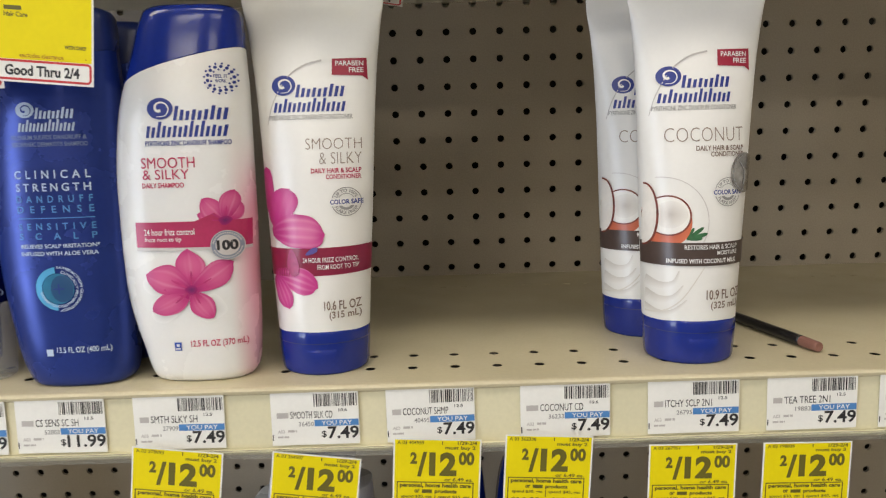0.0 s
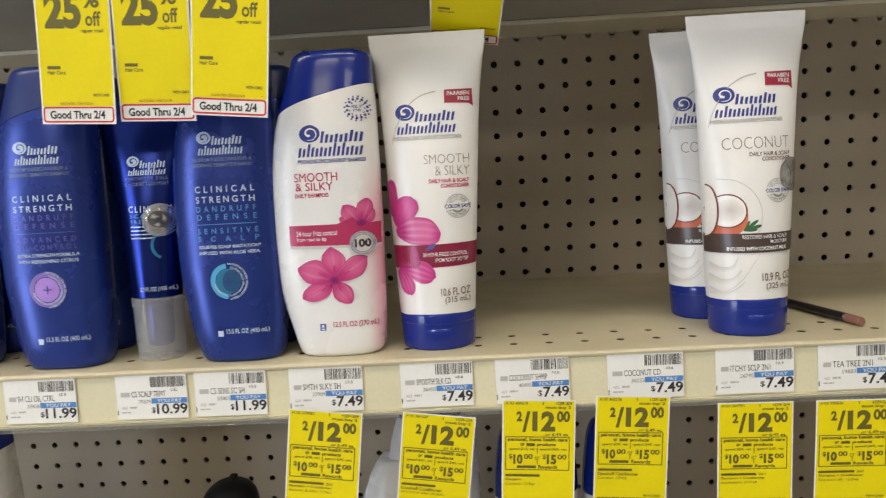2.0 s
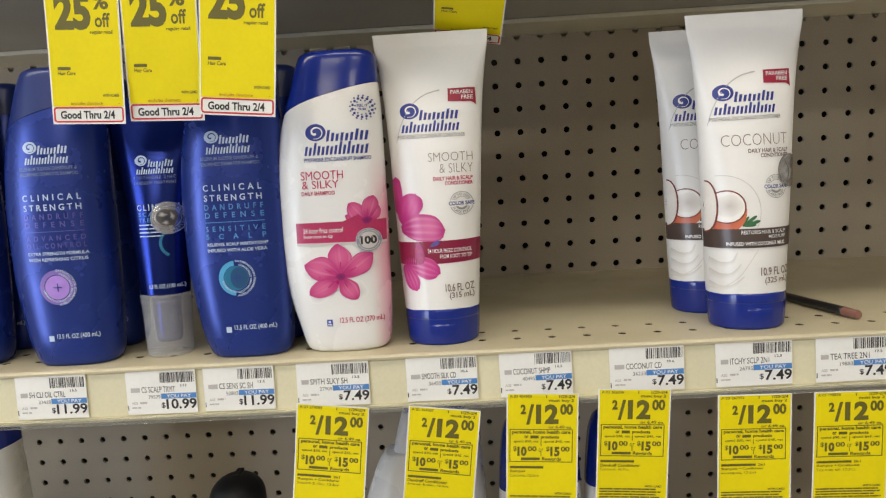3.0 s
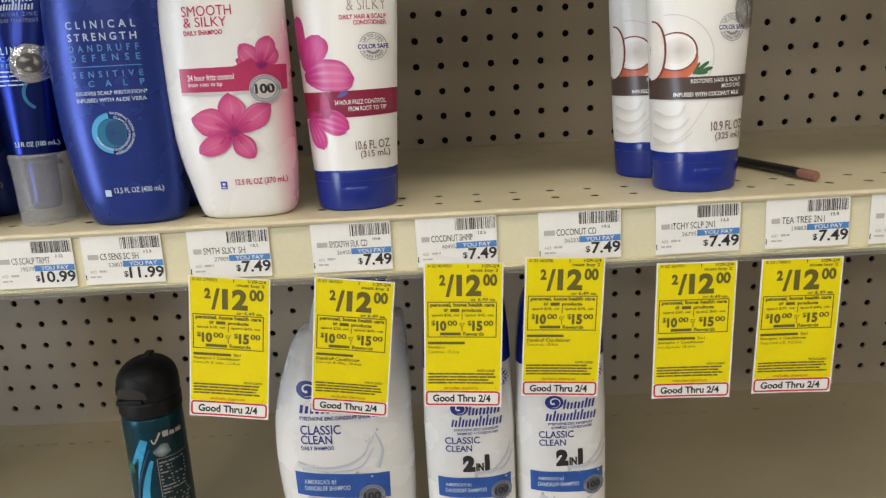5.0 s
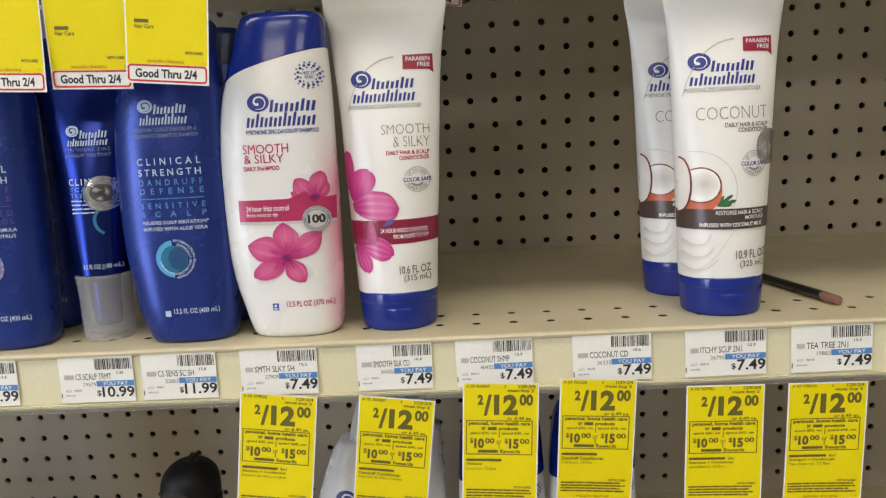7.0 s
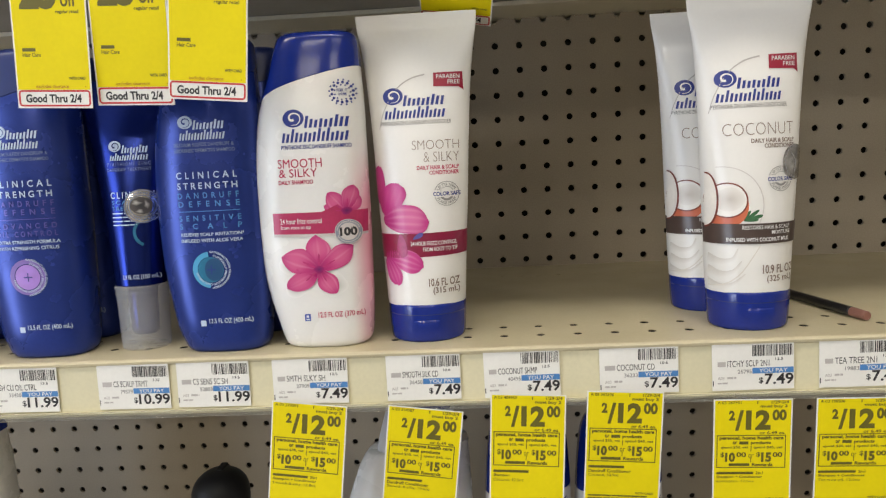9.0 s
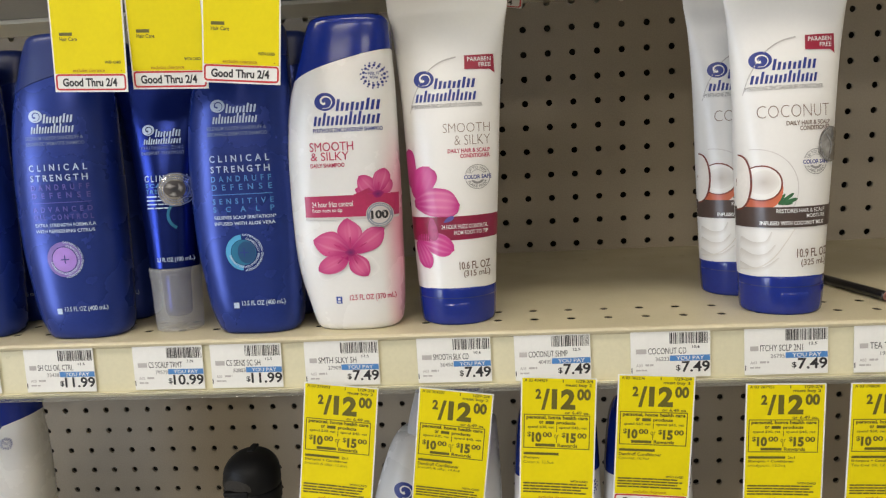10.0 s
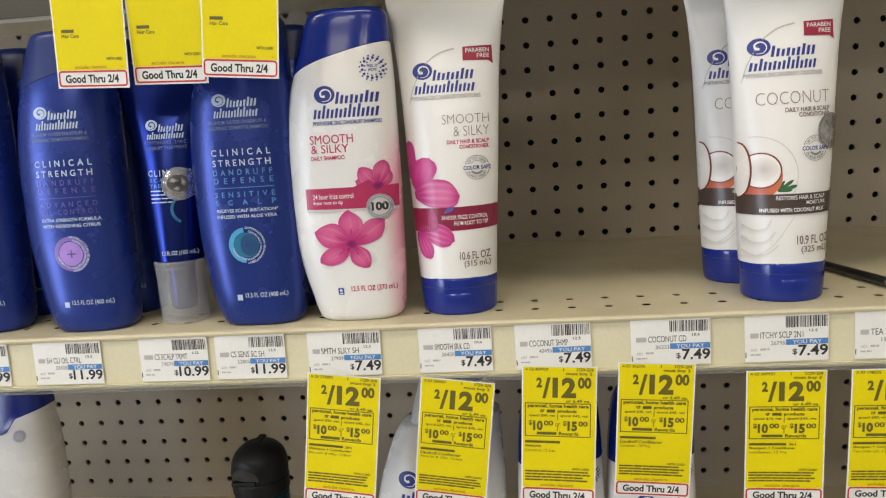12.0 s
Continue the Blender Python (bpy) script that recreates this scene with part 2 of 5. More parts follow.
def s_fan(outline, centre, rings=3):
    n, pts = len(outline), [centre]
    for r in range(1, rings + 1):
        pts += [(centre[0] + (x - centre[0]) * r / rings, centre[1] + (z - centre[1]) * r / rings) for x, z in outline]
    faces = [(0, 1 + i, 1 + (i + 1) % n) for i in range(n)]
    for r in range(rings - 1):
        a, b = 1 + r * n, 1 + (r + 1) * n
        faces += [(a + i, b + i, b + (i + 1) % n, a + (i + 1) % n) for i in range(n)]
    return pts, faces


def s_disc(cx, cz, rx, rz=None, n=28, rings=3, a0=0.0):
    rz = rz or rx
    return s_fan([(cx + rx * math.cos(2 * math.pi * i / n + a0), cz + rz * math.sin(2 * math.pi * i / n + a0)) for i in range(n)], (cx, cz), rings)


def s_ring(cx, cz, r0, r1, a0=0.0, a1=360.0, n=36, squash=1.0, tilt=0.0):
    pts, c, s = [], math.cos(radians(tilt)), math.sin(radians(tilt))
    for i in range(n + 1):
        a = radians(a0 + (a1 - a0) * i / n)
        for r in (r0, r1):
            x, z = r * math.cos(a) * squash, r * math.sin(a)
            pts.append((cx + c * x - s * z, cz + s * x + c * z))
    return pts, [(2 * i, 2 * i + 1, 2 * i + 3, 2 * i + 2) for i in range(n)]


def s_taper(points, w0, w1, n=24):
    """A brush stroke through the points, of changing width."""
    pts, out, faces = [Vector((*p, 0)) for p in points], [], []
    for i in range(n + 1):
        t = i / n * (len(pts) - 1)
        k = min(int(t), len(pts) - 2)
        u = t - k
        p0, p1, p2, p3 = pts[max(k - 1, 0)], pts[k], pts[k + 1], pts[min(k + 2, len(pts) - 1)]
        q = 0.5 * ((2 * p1) + (p2 - p0) * u + (2 * p0 - 5 * p1 + 4 * p2 - p3) * u * u + (3 * p1 - p0 - 3 * p2 + p3) * u ** 3)
        d = 0.5 * ((p2 - p0) + 2 * (2 * p0 - 5 * p1 + 4 * p2 - p3) * u + 3 * (3 * p1 - p0 - 3 * p2 + p3) * u * u)
        d = d.normalized() if d.length else Vector((1, 0, 0))
        w = (w0 + (w1 - w0) * i / n) / 2
        out += [(q.x - d.y * w, q.y + d.x * w), (q.x + d.y * w, q.y - d.x * w)]
    faces = [(2 * i, 2 * i + 1, 2 * i + 3, 2 * i + 2) for i in range(n)]
    return out, faces


def s_petal(cx, cz, angle, length, width, wave=0.0, n=26):
    """A petal that starts at its flower's centre, rounded and a little uneven at its far end."""
    out, c, s = [], math.cos(radians(angle)), math.sin(radians(angle))
    for i in range(n):
        a = 2 * math.pi * i / n
        u = 0.5 - 0.5 * math.cos(a)
        w = math.sin(a) * width / 2 * (0.35 + 0.65 * u ** 0.7) * (1.0 + wave * math.sin(3 * a + angle))
        x, z = u * length, w
        out.append((cx + c * x - s * z, cz + s * x + c * z))
    return s_fan(out, (cx + c * length * 0.55, cz + s * length * 0.55), 3)


def blend(a, b, t):
    t = min(max(t, 0.0), 1.0)
    return tuple(p + (q - p) * t for p, q in zip(a, b))


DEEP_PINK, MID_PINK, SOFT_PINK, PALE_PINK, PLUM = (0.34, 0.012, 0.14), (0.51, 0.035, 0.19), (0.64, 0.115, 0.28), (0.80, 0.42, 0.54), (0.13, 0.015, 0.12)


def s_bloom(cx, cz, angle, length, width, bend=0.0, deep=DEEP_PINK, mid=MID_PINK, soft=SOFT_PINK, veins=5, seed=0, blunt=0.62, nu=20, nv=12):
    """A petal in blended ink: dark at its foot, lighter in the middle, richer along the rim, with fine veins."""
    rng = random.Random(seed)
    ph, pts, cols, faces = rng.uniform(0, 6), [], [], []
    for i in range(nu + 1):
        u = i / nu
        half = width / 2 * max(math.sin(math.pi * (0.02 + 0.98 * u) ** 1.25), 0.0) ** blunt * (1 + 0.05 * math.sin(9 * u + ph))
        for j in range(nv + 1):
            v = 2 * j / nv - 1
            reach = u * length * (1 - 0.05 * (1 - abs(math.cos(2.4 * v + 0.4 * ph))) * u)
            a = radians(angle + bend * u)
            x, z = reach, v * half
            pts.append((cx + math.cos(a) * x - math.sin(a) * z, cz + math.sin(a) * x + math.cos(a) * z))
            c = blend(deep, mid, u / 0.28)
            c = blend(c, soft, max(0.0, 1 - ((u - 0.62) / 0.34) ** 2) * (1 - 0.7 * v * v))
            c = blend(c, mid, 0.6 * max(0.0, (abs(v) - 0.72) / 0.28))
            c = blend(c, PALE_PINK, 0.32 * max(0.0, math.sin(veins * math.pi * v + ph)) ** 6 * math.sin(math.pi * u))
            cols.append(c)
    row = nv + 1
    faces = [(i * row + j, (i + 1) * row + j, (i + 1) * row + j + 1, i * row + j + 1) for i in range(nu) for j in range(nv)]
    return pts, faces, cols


def s_haze(cx, cz, rx, rz, core, edge, n=26, rings=6, wave=0.12):
    """A soft-edged patch of colour that melts into the ground colour."""
    pts, faces = s_fan([(cx + rx * (1 + wave * math.sin(3 * a + cx)) * math.cos(a), cz + rz * (1 + wave * math.sin(2 * a + cz)) * math.sin(a)) for a in (2 * math.pi * i / n for i in range(n))], (cx, cz), rings)
    return pts, faces, [core] + [blend(core, edge, r / rings) for r in range(1, rings + 1) for _ in range(n)]


def s_round_frame(x0, z0, x1, z1, w, r):
    """A frame with rounded corners."""
    return s_join(s_rect(x0 + r, z0, x1 - r, z0 + w), s_rect(x0 + r, z1 - w, x1 - r, z1), s_rect(x0, z0 + r, x0 + w, z1 - r, 1, 4), s_rect(x1 - w, z0 + r, x1, z1 - r, 1, 4),
                  s_ring(x0 + r, z0 + r, r - w, r, 180, 270, 6), s_ring(x1 - r, z0 + r, r - w, r, 270, 360, 6), s_ring(x1 - r, z1 - r, r - w, r, 0, 90, 6), s_ring(x0 + r, z1 - r, r - w, r, 90, 180, 6))


GLYPHS = {}


def s_text(body, x0, z0, x1, z1, bold=0.014, slant=0.0, spacing=1.0):
    """The words set in the built-in font, filling the box."""
    key = (body, bold, slant, spacing)
    if key not in GLYPHS:
        cu = bpy.data.curves.new("words", "FONT")
        cu.body, cu.resolution_u, cu.offset, cu.space_character, cu.shear = body, 3, bold, spacing, slant
        ob = bpy.data.objects.new("words", cu)
        me = bpy.data.meshes.new_from_object(ob)
        GLYPHS[key] = ([(v.co.x, v.co.y) for v in me.vertices], [tuple(p.vertices) for p in me.polygons])
        bpy.data.objects.remove(ob)
        bpy.data.meshes.remove(me)
        bpy.data.curves.remove(cu)
    pts, faces = GLYPHS[key]
    ax, bx = min(p[0] for p in pts), max(p[0] for p in pts)
    az, bz = min(p[1] for p in pts), max(p[1] for p in pts)
    return [(x0 + (x - ax) / (bx - ax) * (x1 - x0), z0 + (z - az) / (bz - az) * (z1 - z0)) for x, z in pts], faces


def s_arc_text(body, cx, cz, r, height, a0, a1, bold=0.02, squash=1.0):
    """Words bent along a circle from angle a0 to a1; r is the radius of their foot."""
    pts, faces = s_text(body, 0, 0, 1, height, bold)
    turn = -1 if a1 < a0 else 1
    out = []
    for x, z in pts:
        a = radians(a0 + (a1 - a0) * x)
        q = r + z if turn < 0 else r - z
        out.append((cx + squash * q * math.cos(a), cz + q * math.sin(a)))
    return out, faces


def s_mark_line(x0, z0, x1, z1, heights, slant=0.2):
    """A row of the maker's mark as plain slanted bars; heights gives each one's share of the row."""
    h, out = z1 - z0, []
    w = (x1 - x0 - slant * 0.7 * h) / len(heights)
    for k, share in enumerate(heights):
        a, top, sl = x0 + k * w, share * h, slant * share * h
        out.append(s_quad((a, z0), (a + 0.58 * w, z0), (a + 0.58 * w + sl, z0 + top), (a + sl, z0 + top), 2, 3))
    return s_join(*out)


def s_bars(x0, z0, x1, z1, count, seed=0, gap=0.25, fill=0.86, indent=0.0):
    """Rows of short bars that stand for small print."""
    rng, out, h = random.Random(seed), [], (z1 - z0) / count
    for r in range(count):
        x, top, end = x0 + indent * (r % 2), z1 - r * h, x1 - (x1 - x0) * rng.uniform(0, 0.12)
        while x < end - 0.4:
            w = min(rng.uniform(1.2, 4.2) * h * 0.9, end - x)
            out.append(s_rect(x, top - h * (1 - gap), x + w * fill, top - h * 0.08, 1, 1))
            x += w
    return s_join(*out)


def decal(name, shape, mat, parent, surf, lift=0.15, label=""):
    """Print on the front of a thing: surf(x, z) gives the depth, in metres, at millimetres x, z."""
    pts, faces = shape[:2]
    if isinstance(surf, Form):
        lift = 0.14 + 1.6 * lift
        me = mesh_of(name, [surf.inked(x, z, lift) for x, z in pts], faces, mat)
    else:
        me = mesh_of(name, [(x / 1000, surf(x, z) - lift / 1000, z / 1000) for x, z in pts], faces, mat)
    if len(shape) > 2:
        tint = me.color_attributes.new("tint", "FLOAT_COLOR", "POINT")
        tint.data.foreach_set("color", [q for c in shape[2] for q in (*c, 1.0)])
    return part(name, me, mat, parent, label)


# ---- the shelf frames: both shelves rise a little towards their front ----
SLOPE = -3.57
MID = pose(0, 0, 1.302, SLOPE)
LOW = pose(0, 0, 1.008, SLOPE)
TOP = pose(0, 0, 1.302, SLOPE) @ pose(0, 0, 0.300)
XL, XR = -0.95, 1.05


# ---- the room ----
floor = tagged(part("floor", box(-3.2, 3.2, -5.2, 0.5, -0.05, 0.0), FLOORM), "beige vinyl store floor", "floor", kind="structure")
ceiling = tagged(part("ceiling", box(-3.2, 3.2, -5.2, 0.5, 3.0, 3.05), PLASTER), "white tiled store ceiling", "ceiling", kind="structure")
wall_south = tagged(part("wall_south", box(-3.2, 3.2, -5.3, -5.2, -0.05, 3.05), WALL_SHOP), "muted wall across the aisle", "wall", kind="structure")
wall_north = tagged(part("wall_north", box(-3.2, 3.2, 0.5, 0.6, -0.05, 3.05), WALLM), "pale wall behind the shelving", "wall", kind="structure")
wall_west = tagged(part("wall_west", box(-3.3, -3.2, -5.3, 0.6, -0.05, 3.05), WALLM), "pale end wall of the aisle", "wall", kind="structure")
wall_east = tagged(part("wall_east", box(3.2, 3.3, -5.3, 0.6, -0.05, 3.05), WALLM), "pale end wall of the aisle", "wall", kind="structure")
window_1 = empty("window_1", pose(-3.19, -2.45, 1.50), "bright shop front window at the aisle end", "window")
tagged(window_1, kind="structure")
part("window_frame", box(-0.005, 0.035, -0.9, 0.9, -1.05, -0.98, 0.004), WALLM, window_1)
part("window_frame", box(-0.005, 0.035, -0.9, 0.9, 0.98, 1.05, 0.004), WALLM, window_1)
part("pane", box(0.0, 0.01, -0.85, 0.85, -0.98, 0.98), GLOW_DAY, window_1)
# An unseen fixture at every lamp, the added fill rows included.
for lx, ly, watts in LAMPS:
    fixture = empty("ceiling_light", pose(lx, ly, 2.93), "unseen long white fluorescent ceiling light fixture", "ceiling light", "aisle ceiling lights")
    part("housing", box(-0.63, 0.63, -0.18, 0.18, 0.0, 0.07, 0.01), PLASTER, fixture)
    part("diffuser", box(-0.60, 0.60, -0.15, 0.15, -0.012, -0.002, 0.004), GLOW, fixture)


# ---- pegboard with true holes ----
def plate_with_holes(x0, x1, z0, z1, holes, pitch, rx, rz, depth, sides=12):
    """A sheet in the x-z plane, front at y = 0, with a hole in the middle of every cell of a grid; holes(i, j) tells where."""
    nx, nz = round((x1 - x0) / pitch[0]), round((z1 - z0) / pitch[1])
    verts, faces, index = [], [], {}

    def vert(x, y, z):
        key = (round(x, 6), y, round(z, 6))
        if key not in index:
            index[key] = len(verts)
            verts.append((x, y, z))
        return index[key]

    for i in range(nx):
        for j in range(nz):
            ax, az = x0 + i * pitch[0], z0 + j * pitch[1]
            bx, bz = ax + pitch[0], az + pitch[1]
            if not holes(i, j):
                faces.append([vert(ax, 0, az), vert(bx, 0, az), vert(bx, 0, bz), vert(ax, 0, bz)])
                continue
            cx, cz, rim, back, edge = (ax + bx) / 2, (az + bz) / 2, [], [], []
            for k in range(sides):
                a = 2 * math.pi * (k + 0.5) / sides
                c, s = math.cos(a), math.sin(a)
                rim.append(vert(cx + rx * c, 0, cz + rz * s))
                back.append(vert(cx + rx * c, depth, cz + rz * s))
                g = max(abs(c), abs(s))
                edge.append(vert(cx + pitch[0] / 2 * c / g, 0, cz + pitch[1] / 2 * s / g))
            corners = {1: (bx, bz), 4: (ax, bz), 7: (ax, az), 10: (bx, az)} if sides == 12 else {}
            for k in range(sides):
                n = (k + 1) % sides
                if k in corners:
                    faces.append([rim[k], edge[k], vert(corners[k][0], 0, corners[k][1]), edge[n], rim[n]])
                else:
                    faces.append([rim[k], edge[k], edge[n], rim[n]])
                faces.append([rim[k], rim[n], back[n], back[k]])
    return verts, faces


P, Z_ROW = 0.0254, 1.5386
px0, pz0 = -36.5 * P, Z_ROW - 27.5 * P


verts, faces = plate_with_holes(px0, px0 + 78 * P, Z_ROW - 10.5 * P, Z_ROW + 1.5 * P, lambda i, j: True, (P, P), 0.0034, 0.0034, 0.003)
tagged(part("pegboard", mesh_of("pegboard", verts, faces, PEG), PEG), "taupe perforated hardboard back panel with round holes", "pegboard", kind="structure")
# the panel below stands a little proud of the one above
verts, faces = plate_with_holes(px0, px0 + 78 * P, -16 * P, 0, lambda i, j: True, (P, P), 0.0034, 0.0034, 0.003)
lower_board = tagged(part("pegboard", mesh_of("pegboard", verts, faces, PEG), PEG), "taupe perforated hardboard panel behind the shelf below", "pegboard", kind="structure")
lower_board.matrix_world = pose(0.0, -0.010, Z_ROW - 10.5 * P, -1.0)
# added dark sheet, so that the peg holes look shaded
tagged(part("back_panel", box(px0, px0 + 78 * P, 0.055, 0.06, pz0, pz0 + 29 * P), DARK), "unseen dark sheet standing for shade behind the pegboard", "panel", kind="structure")


# ---- shelves ----
def build_shelf(name, m, label, holes=True, rail=True):
    shelf = empty(name, m, label, "shelf", "gondola shelves")
    # perforated front strip: two staggered rows, then the plain deck and a slotted row at the back
    n = round((XR - XL) / P)
    v, f = plate_with_holes(XL, XL + n * P, 0, 2 * 0.0264, lambda i, j: True, (P, 0.0264), 0.0031, 0.0036, 0.0005)
    v = [(x - 0.0089, -0.3305 + z, -y) for x, y, z in v]
    part("front_strip", mesh_of("front_strip", v, f, CREAM), CREAM, shelf)
    x1 = XL + n * P
    part("deck", mesh_of("deck", *(lambda p, q: ([(x, z, 0) for x, z in p], q))(*s_rect(XL - 0.0089, -0.2777, x1 - 0.0089, -0.078, 40, 4)), CREAM), CREAM, shelf)
    v, f = plate_with_holes(XL, XL + n * P, 0, 0.0254, lambda i, j: True, (0.01905, 0.0254), 0.0034, 0.0011, 0.0005)
    v = [(x - 0.0089, -0.078 + z, -y) for x, y, z in v]
    part("slotted_strip", mesh_of("slotted_strip", v, f, CREAM), CREAM, shelf)
    part("rear_strip", mesh_of("rear_strip", *(lambda p, q: ([(x, z, 0) for x, z in p], q))(*s_rect(XL - 0.0089, -0.0526, x1 - 0.0089, 0.004, 40, 1)), CREAM), CREAM, shelf)
    # added dark sheet under the front holes in place of their shade
    part("hole_shade", box(XL, x1, -0.3300, -0.2700, -0.0092, -0.0030), DARK, shelf)
    part("underside", box(XL, x1, -0.335, -0.002, -0.032, -0.010, 0.001), UNDER, shelf, "grey shelf underside")
    part("rear_channel", box(XL, x1, -0.092, -0.0015, -0.037, -0.0325, 0.0012), CREAM_BRIGHT, shelf, "cream rear channel")
    part("rear_flange", box(XL, x1, -0.006, -0.0015, -0.0535, -0.0375, 0.0008), CREAM_BRIGHT, shelf, "cream rear flange")
    part("flange_lip", box(XL, x1, -0.0125, -0.0062, -0.0552, -0.0536, 0.0005), CREAM_BRIGHT, shelf, "rolled lip of the rear flange in brightened cream")
    # rolled front lip
    bm = bmesh.new()
    prof = [(-0.3305, 0.0), (-0.345, 0.0), (-0.3472, -0.0006), (-0.3482, -0.0019), (-0.3478, -0.0034), (-0.3462, -0.0042), (-0.3452, -0.0052), (-0.3452, -0.012), (-0.3305, -0.012)]
    rings = [[bm.verts.new((x, y, z)) for y, z in prof] for x in (XL, x1)]
    for k in range(len(prof) - 1):
        bm.faces.new((rings[0][k], rings[1][k], rings[1][k + 1], rings[0][k + 1]))
    part("front_lip", bm, CREAM, shelf, "rolled cream front edge", smooth=False)
    return shelf


middle_shelf = build_shelf("shelf", MID, "cream enamelled steel shelf with perforated front strip")
lower_shelf = build_shelf("shelf", LOW, "cream enamelled steel shelf below, in shade")
upper_shelf = build_shelf("shelf", TOP, "cream steel shelf overhead seen from underneath")


def build_rail(m, label):
    rail = empty("price_rail", m, label, "price rail", "price rails")
    part("face", box(XL, XR, -0.3455, -0.3435, -0.0370, -0.0030, 0.0004), RAIL, rail)
    bm = box(XL, XR, -0.3500, -0.3458, -0.0382, -0.0360, 0.0006)
    part("lower_channel", bm, RAIL, rail)
    part("clear_lip", box(XL, XR, -0.3512, -0.3504, -0.0402, -0.0352, 0.0003), CLEAR, rail, "clear plastic lip")
    return rail


build_rail(MID, "cream price rail holding white shelf labels")
build_rail(LOW, "cream price rail of the shelf below")
build_rail(TOP, "cream price rail of the shelf overhead")


# ---- bottles and tubes ----
def smooth_rows(rows, n):
    """Catmull-Rom through rows of numbers, keyed by their first column."""
    rows = np.array(rows, float)
    zs = np.linspace(rows[0, 0], rows[-1, 0], n)
    steps = np.diff(rows, axis=0) / np.diff(rows[:, 0])[:, None]
    slopes = np.vstack([steps[:1], 2 * steps[:-1] * steps[1:] / np.where(np.abs(steps[:-1] + steps[1:]) > 1e-9, steps[:-1] + steps[1:], 1.0), steps[-1:]])
    slopes[1:-1][steps[:-1] * steps[1:] <= 0] = 0
    out = []
    for z in zs:
        k = min(np.searchsorted(rows[:, 0], z, "right") - 1, len(rows) - 2)
        h = rows[k + 1, 0] - rows[k, 0]
        u = (z - rows[k, 0]) / h
        p = (2 * u**3 - 3 * u**2 + 1) * rows[k] + (u**3 - 2 * u**2 + u) * h * slopes[k] + (-2 * u**3 + 3 * u**2) * rows[k + 1] + (u**3 - u**2) * h * slopes[k + 1]
        p[0] = z
        out.append(p)
    return np.array(out)


class Form:
    """A moulded body: rows of height, left, right, half depth and squareness, in millimetres."""

    def __init__(self, rows):
        self.rows = smooth_rows(rows, 400)
        self.low, self.high = rows[0][0], rows[-1][0]

    def at(self, z):
        left, right, half, power = (np.interp(z, self.rows[:, 0], self.rows[:, k]) for k in (1, 2, 3, 4))
        return (left + right) / 2, (right - left) / 2, half, power

    def surf(self, x, z):
        c, a, b, n = self.at(z)
        u = min(abs(x - c) / a, 0.9995)
        return -b * (1 - u**n) ** (1 / n) / 1000

    def inked(self, x, z, lift):
        """The place of print at x, z; what would reach past the side is drawn back to it."""
        c, a, b, n = self.at(z)
        x = min(max(x, c - 0.985 * a), c + 0.985 * a)
        u = abs(x - c) / a
        out = lift * u**2
        return ((x + math.copysign(out, x - c)) / 1000, self.surf(x, z) - lift * math.sqrt(1 - 0.9 * u**2) / 1000, z / 1000)

    def point(self, angle, z, grow=0.0):
        c, a, b, n = self.at(z)
        ca, sa = math.cos(angle), math.sin(angle)
        return ((c + (a + grow) * math.copysign(abs(ca) ** (2 / n), ca)) / 1000, (b + grow) * math.copysign(abs(sa) ** (2 / n), sa) / 1000, z / 1000)

    def shell(self, name, mat, low, high, sides=56, steps=34, grow=0.0, caps=(True, True), dome=0.0):
        """The skin between two heights; low and high are numbers or functions of x in millimetres."""
        verts, faces = [], []
        for j in range(steps + 1):
            t = j / steps
            t = 0.5 - 0.5 * math.cos(math.pi * t) if steps > 12 else t
            for i in range(sides):
                a = 2 * math.pi * i / sides
                x = self.point(a, (self.low + self.high) / 2)[0] * 1000
                for _ in range(3):
                    z0, z1 = (v(x) if callable(v) else v for v in (low, high))
                    z = z0 + (z1 - z0) * t
                    x = self.point(a, z)[0] * 1000
                verts.append(self.point(a, z, grow))
        for j in range(steps):
            for i in range(sides):
                n = (i + 1) % sides
                faces.append((j * sides + i, j * sides + n, (j + 1) * sides + n, (j + 1) * sides + i))
        for flag, j, turn in ((caps[0], 0, -1), (caps[1], steps, 1)):
            if flag:
                ring = [j * sides + i for i in range(sides)]
                mid = np.mean([verts[i] for i in ring], 0)
                verts.append((mid[0], mid[1], mid[2] + (dome / 1000 if turn > 0 else 0)))
                c = len(verts) - 1
                faces += [(ring[i], ring[(i + 1) % sides], c)[::turn] for i in range(sides)]
        return mesh_of(name, verts, faces, mat, True)

    def band(self, name, mat, z0, z1, lift=0.15, a0=182, a1=358, n=48, rows=3):
        """Print that runs round the front; z0 and z1 are heights or functions of x."""
        verts = []
        for j in range(rows + 1):
            for i in range(n + 1):
                a = radians(a0 + (a1 - a0) * i / n)
                x = self.point(a, 60)[0] * 1000
                lo, hi = (v(x) if callable(v) else v for v in (z0, z1))
                verts.append(self.point(a, lo + (hi - lo) * j / rows, lift))
        faces = [(j * (n + 1) + i, j * (n + 1) + i + 1, (j + 1) * (n + 1) + i + 1, (j + 1) * (n + 1) + i) for j in range(rows) for i in range(n)]
        return mesh_of(name, verts, faces, mat, True)


class Shifted(Form):
    """The same body with its print moved sideways and up, in millimetres."""

    def __init__(self, form, dx, dz):
        self.rows, self.low, self.high, self.dx, self.dz = form.rows, form.low, form.high, dx, dz

    def inked(self, x, z, lift):
        return Form.inked(self, x + self.dx, z + self.dz, lift)


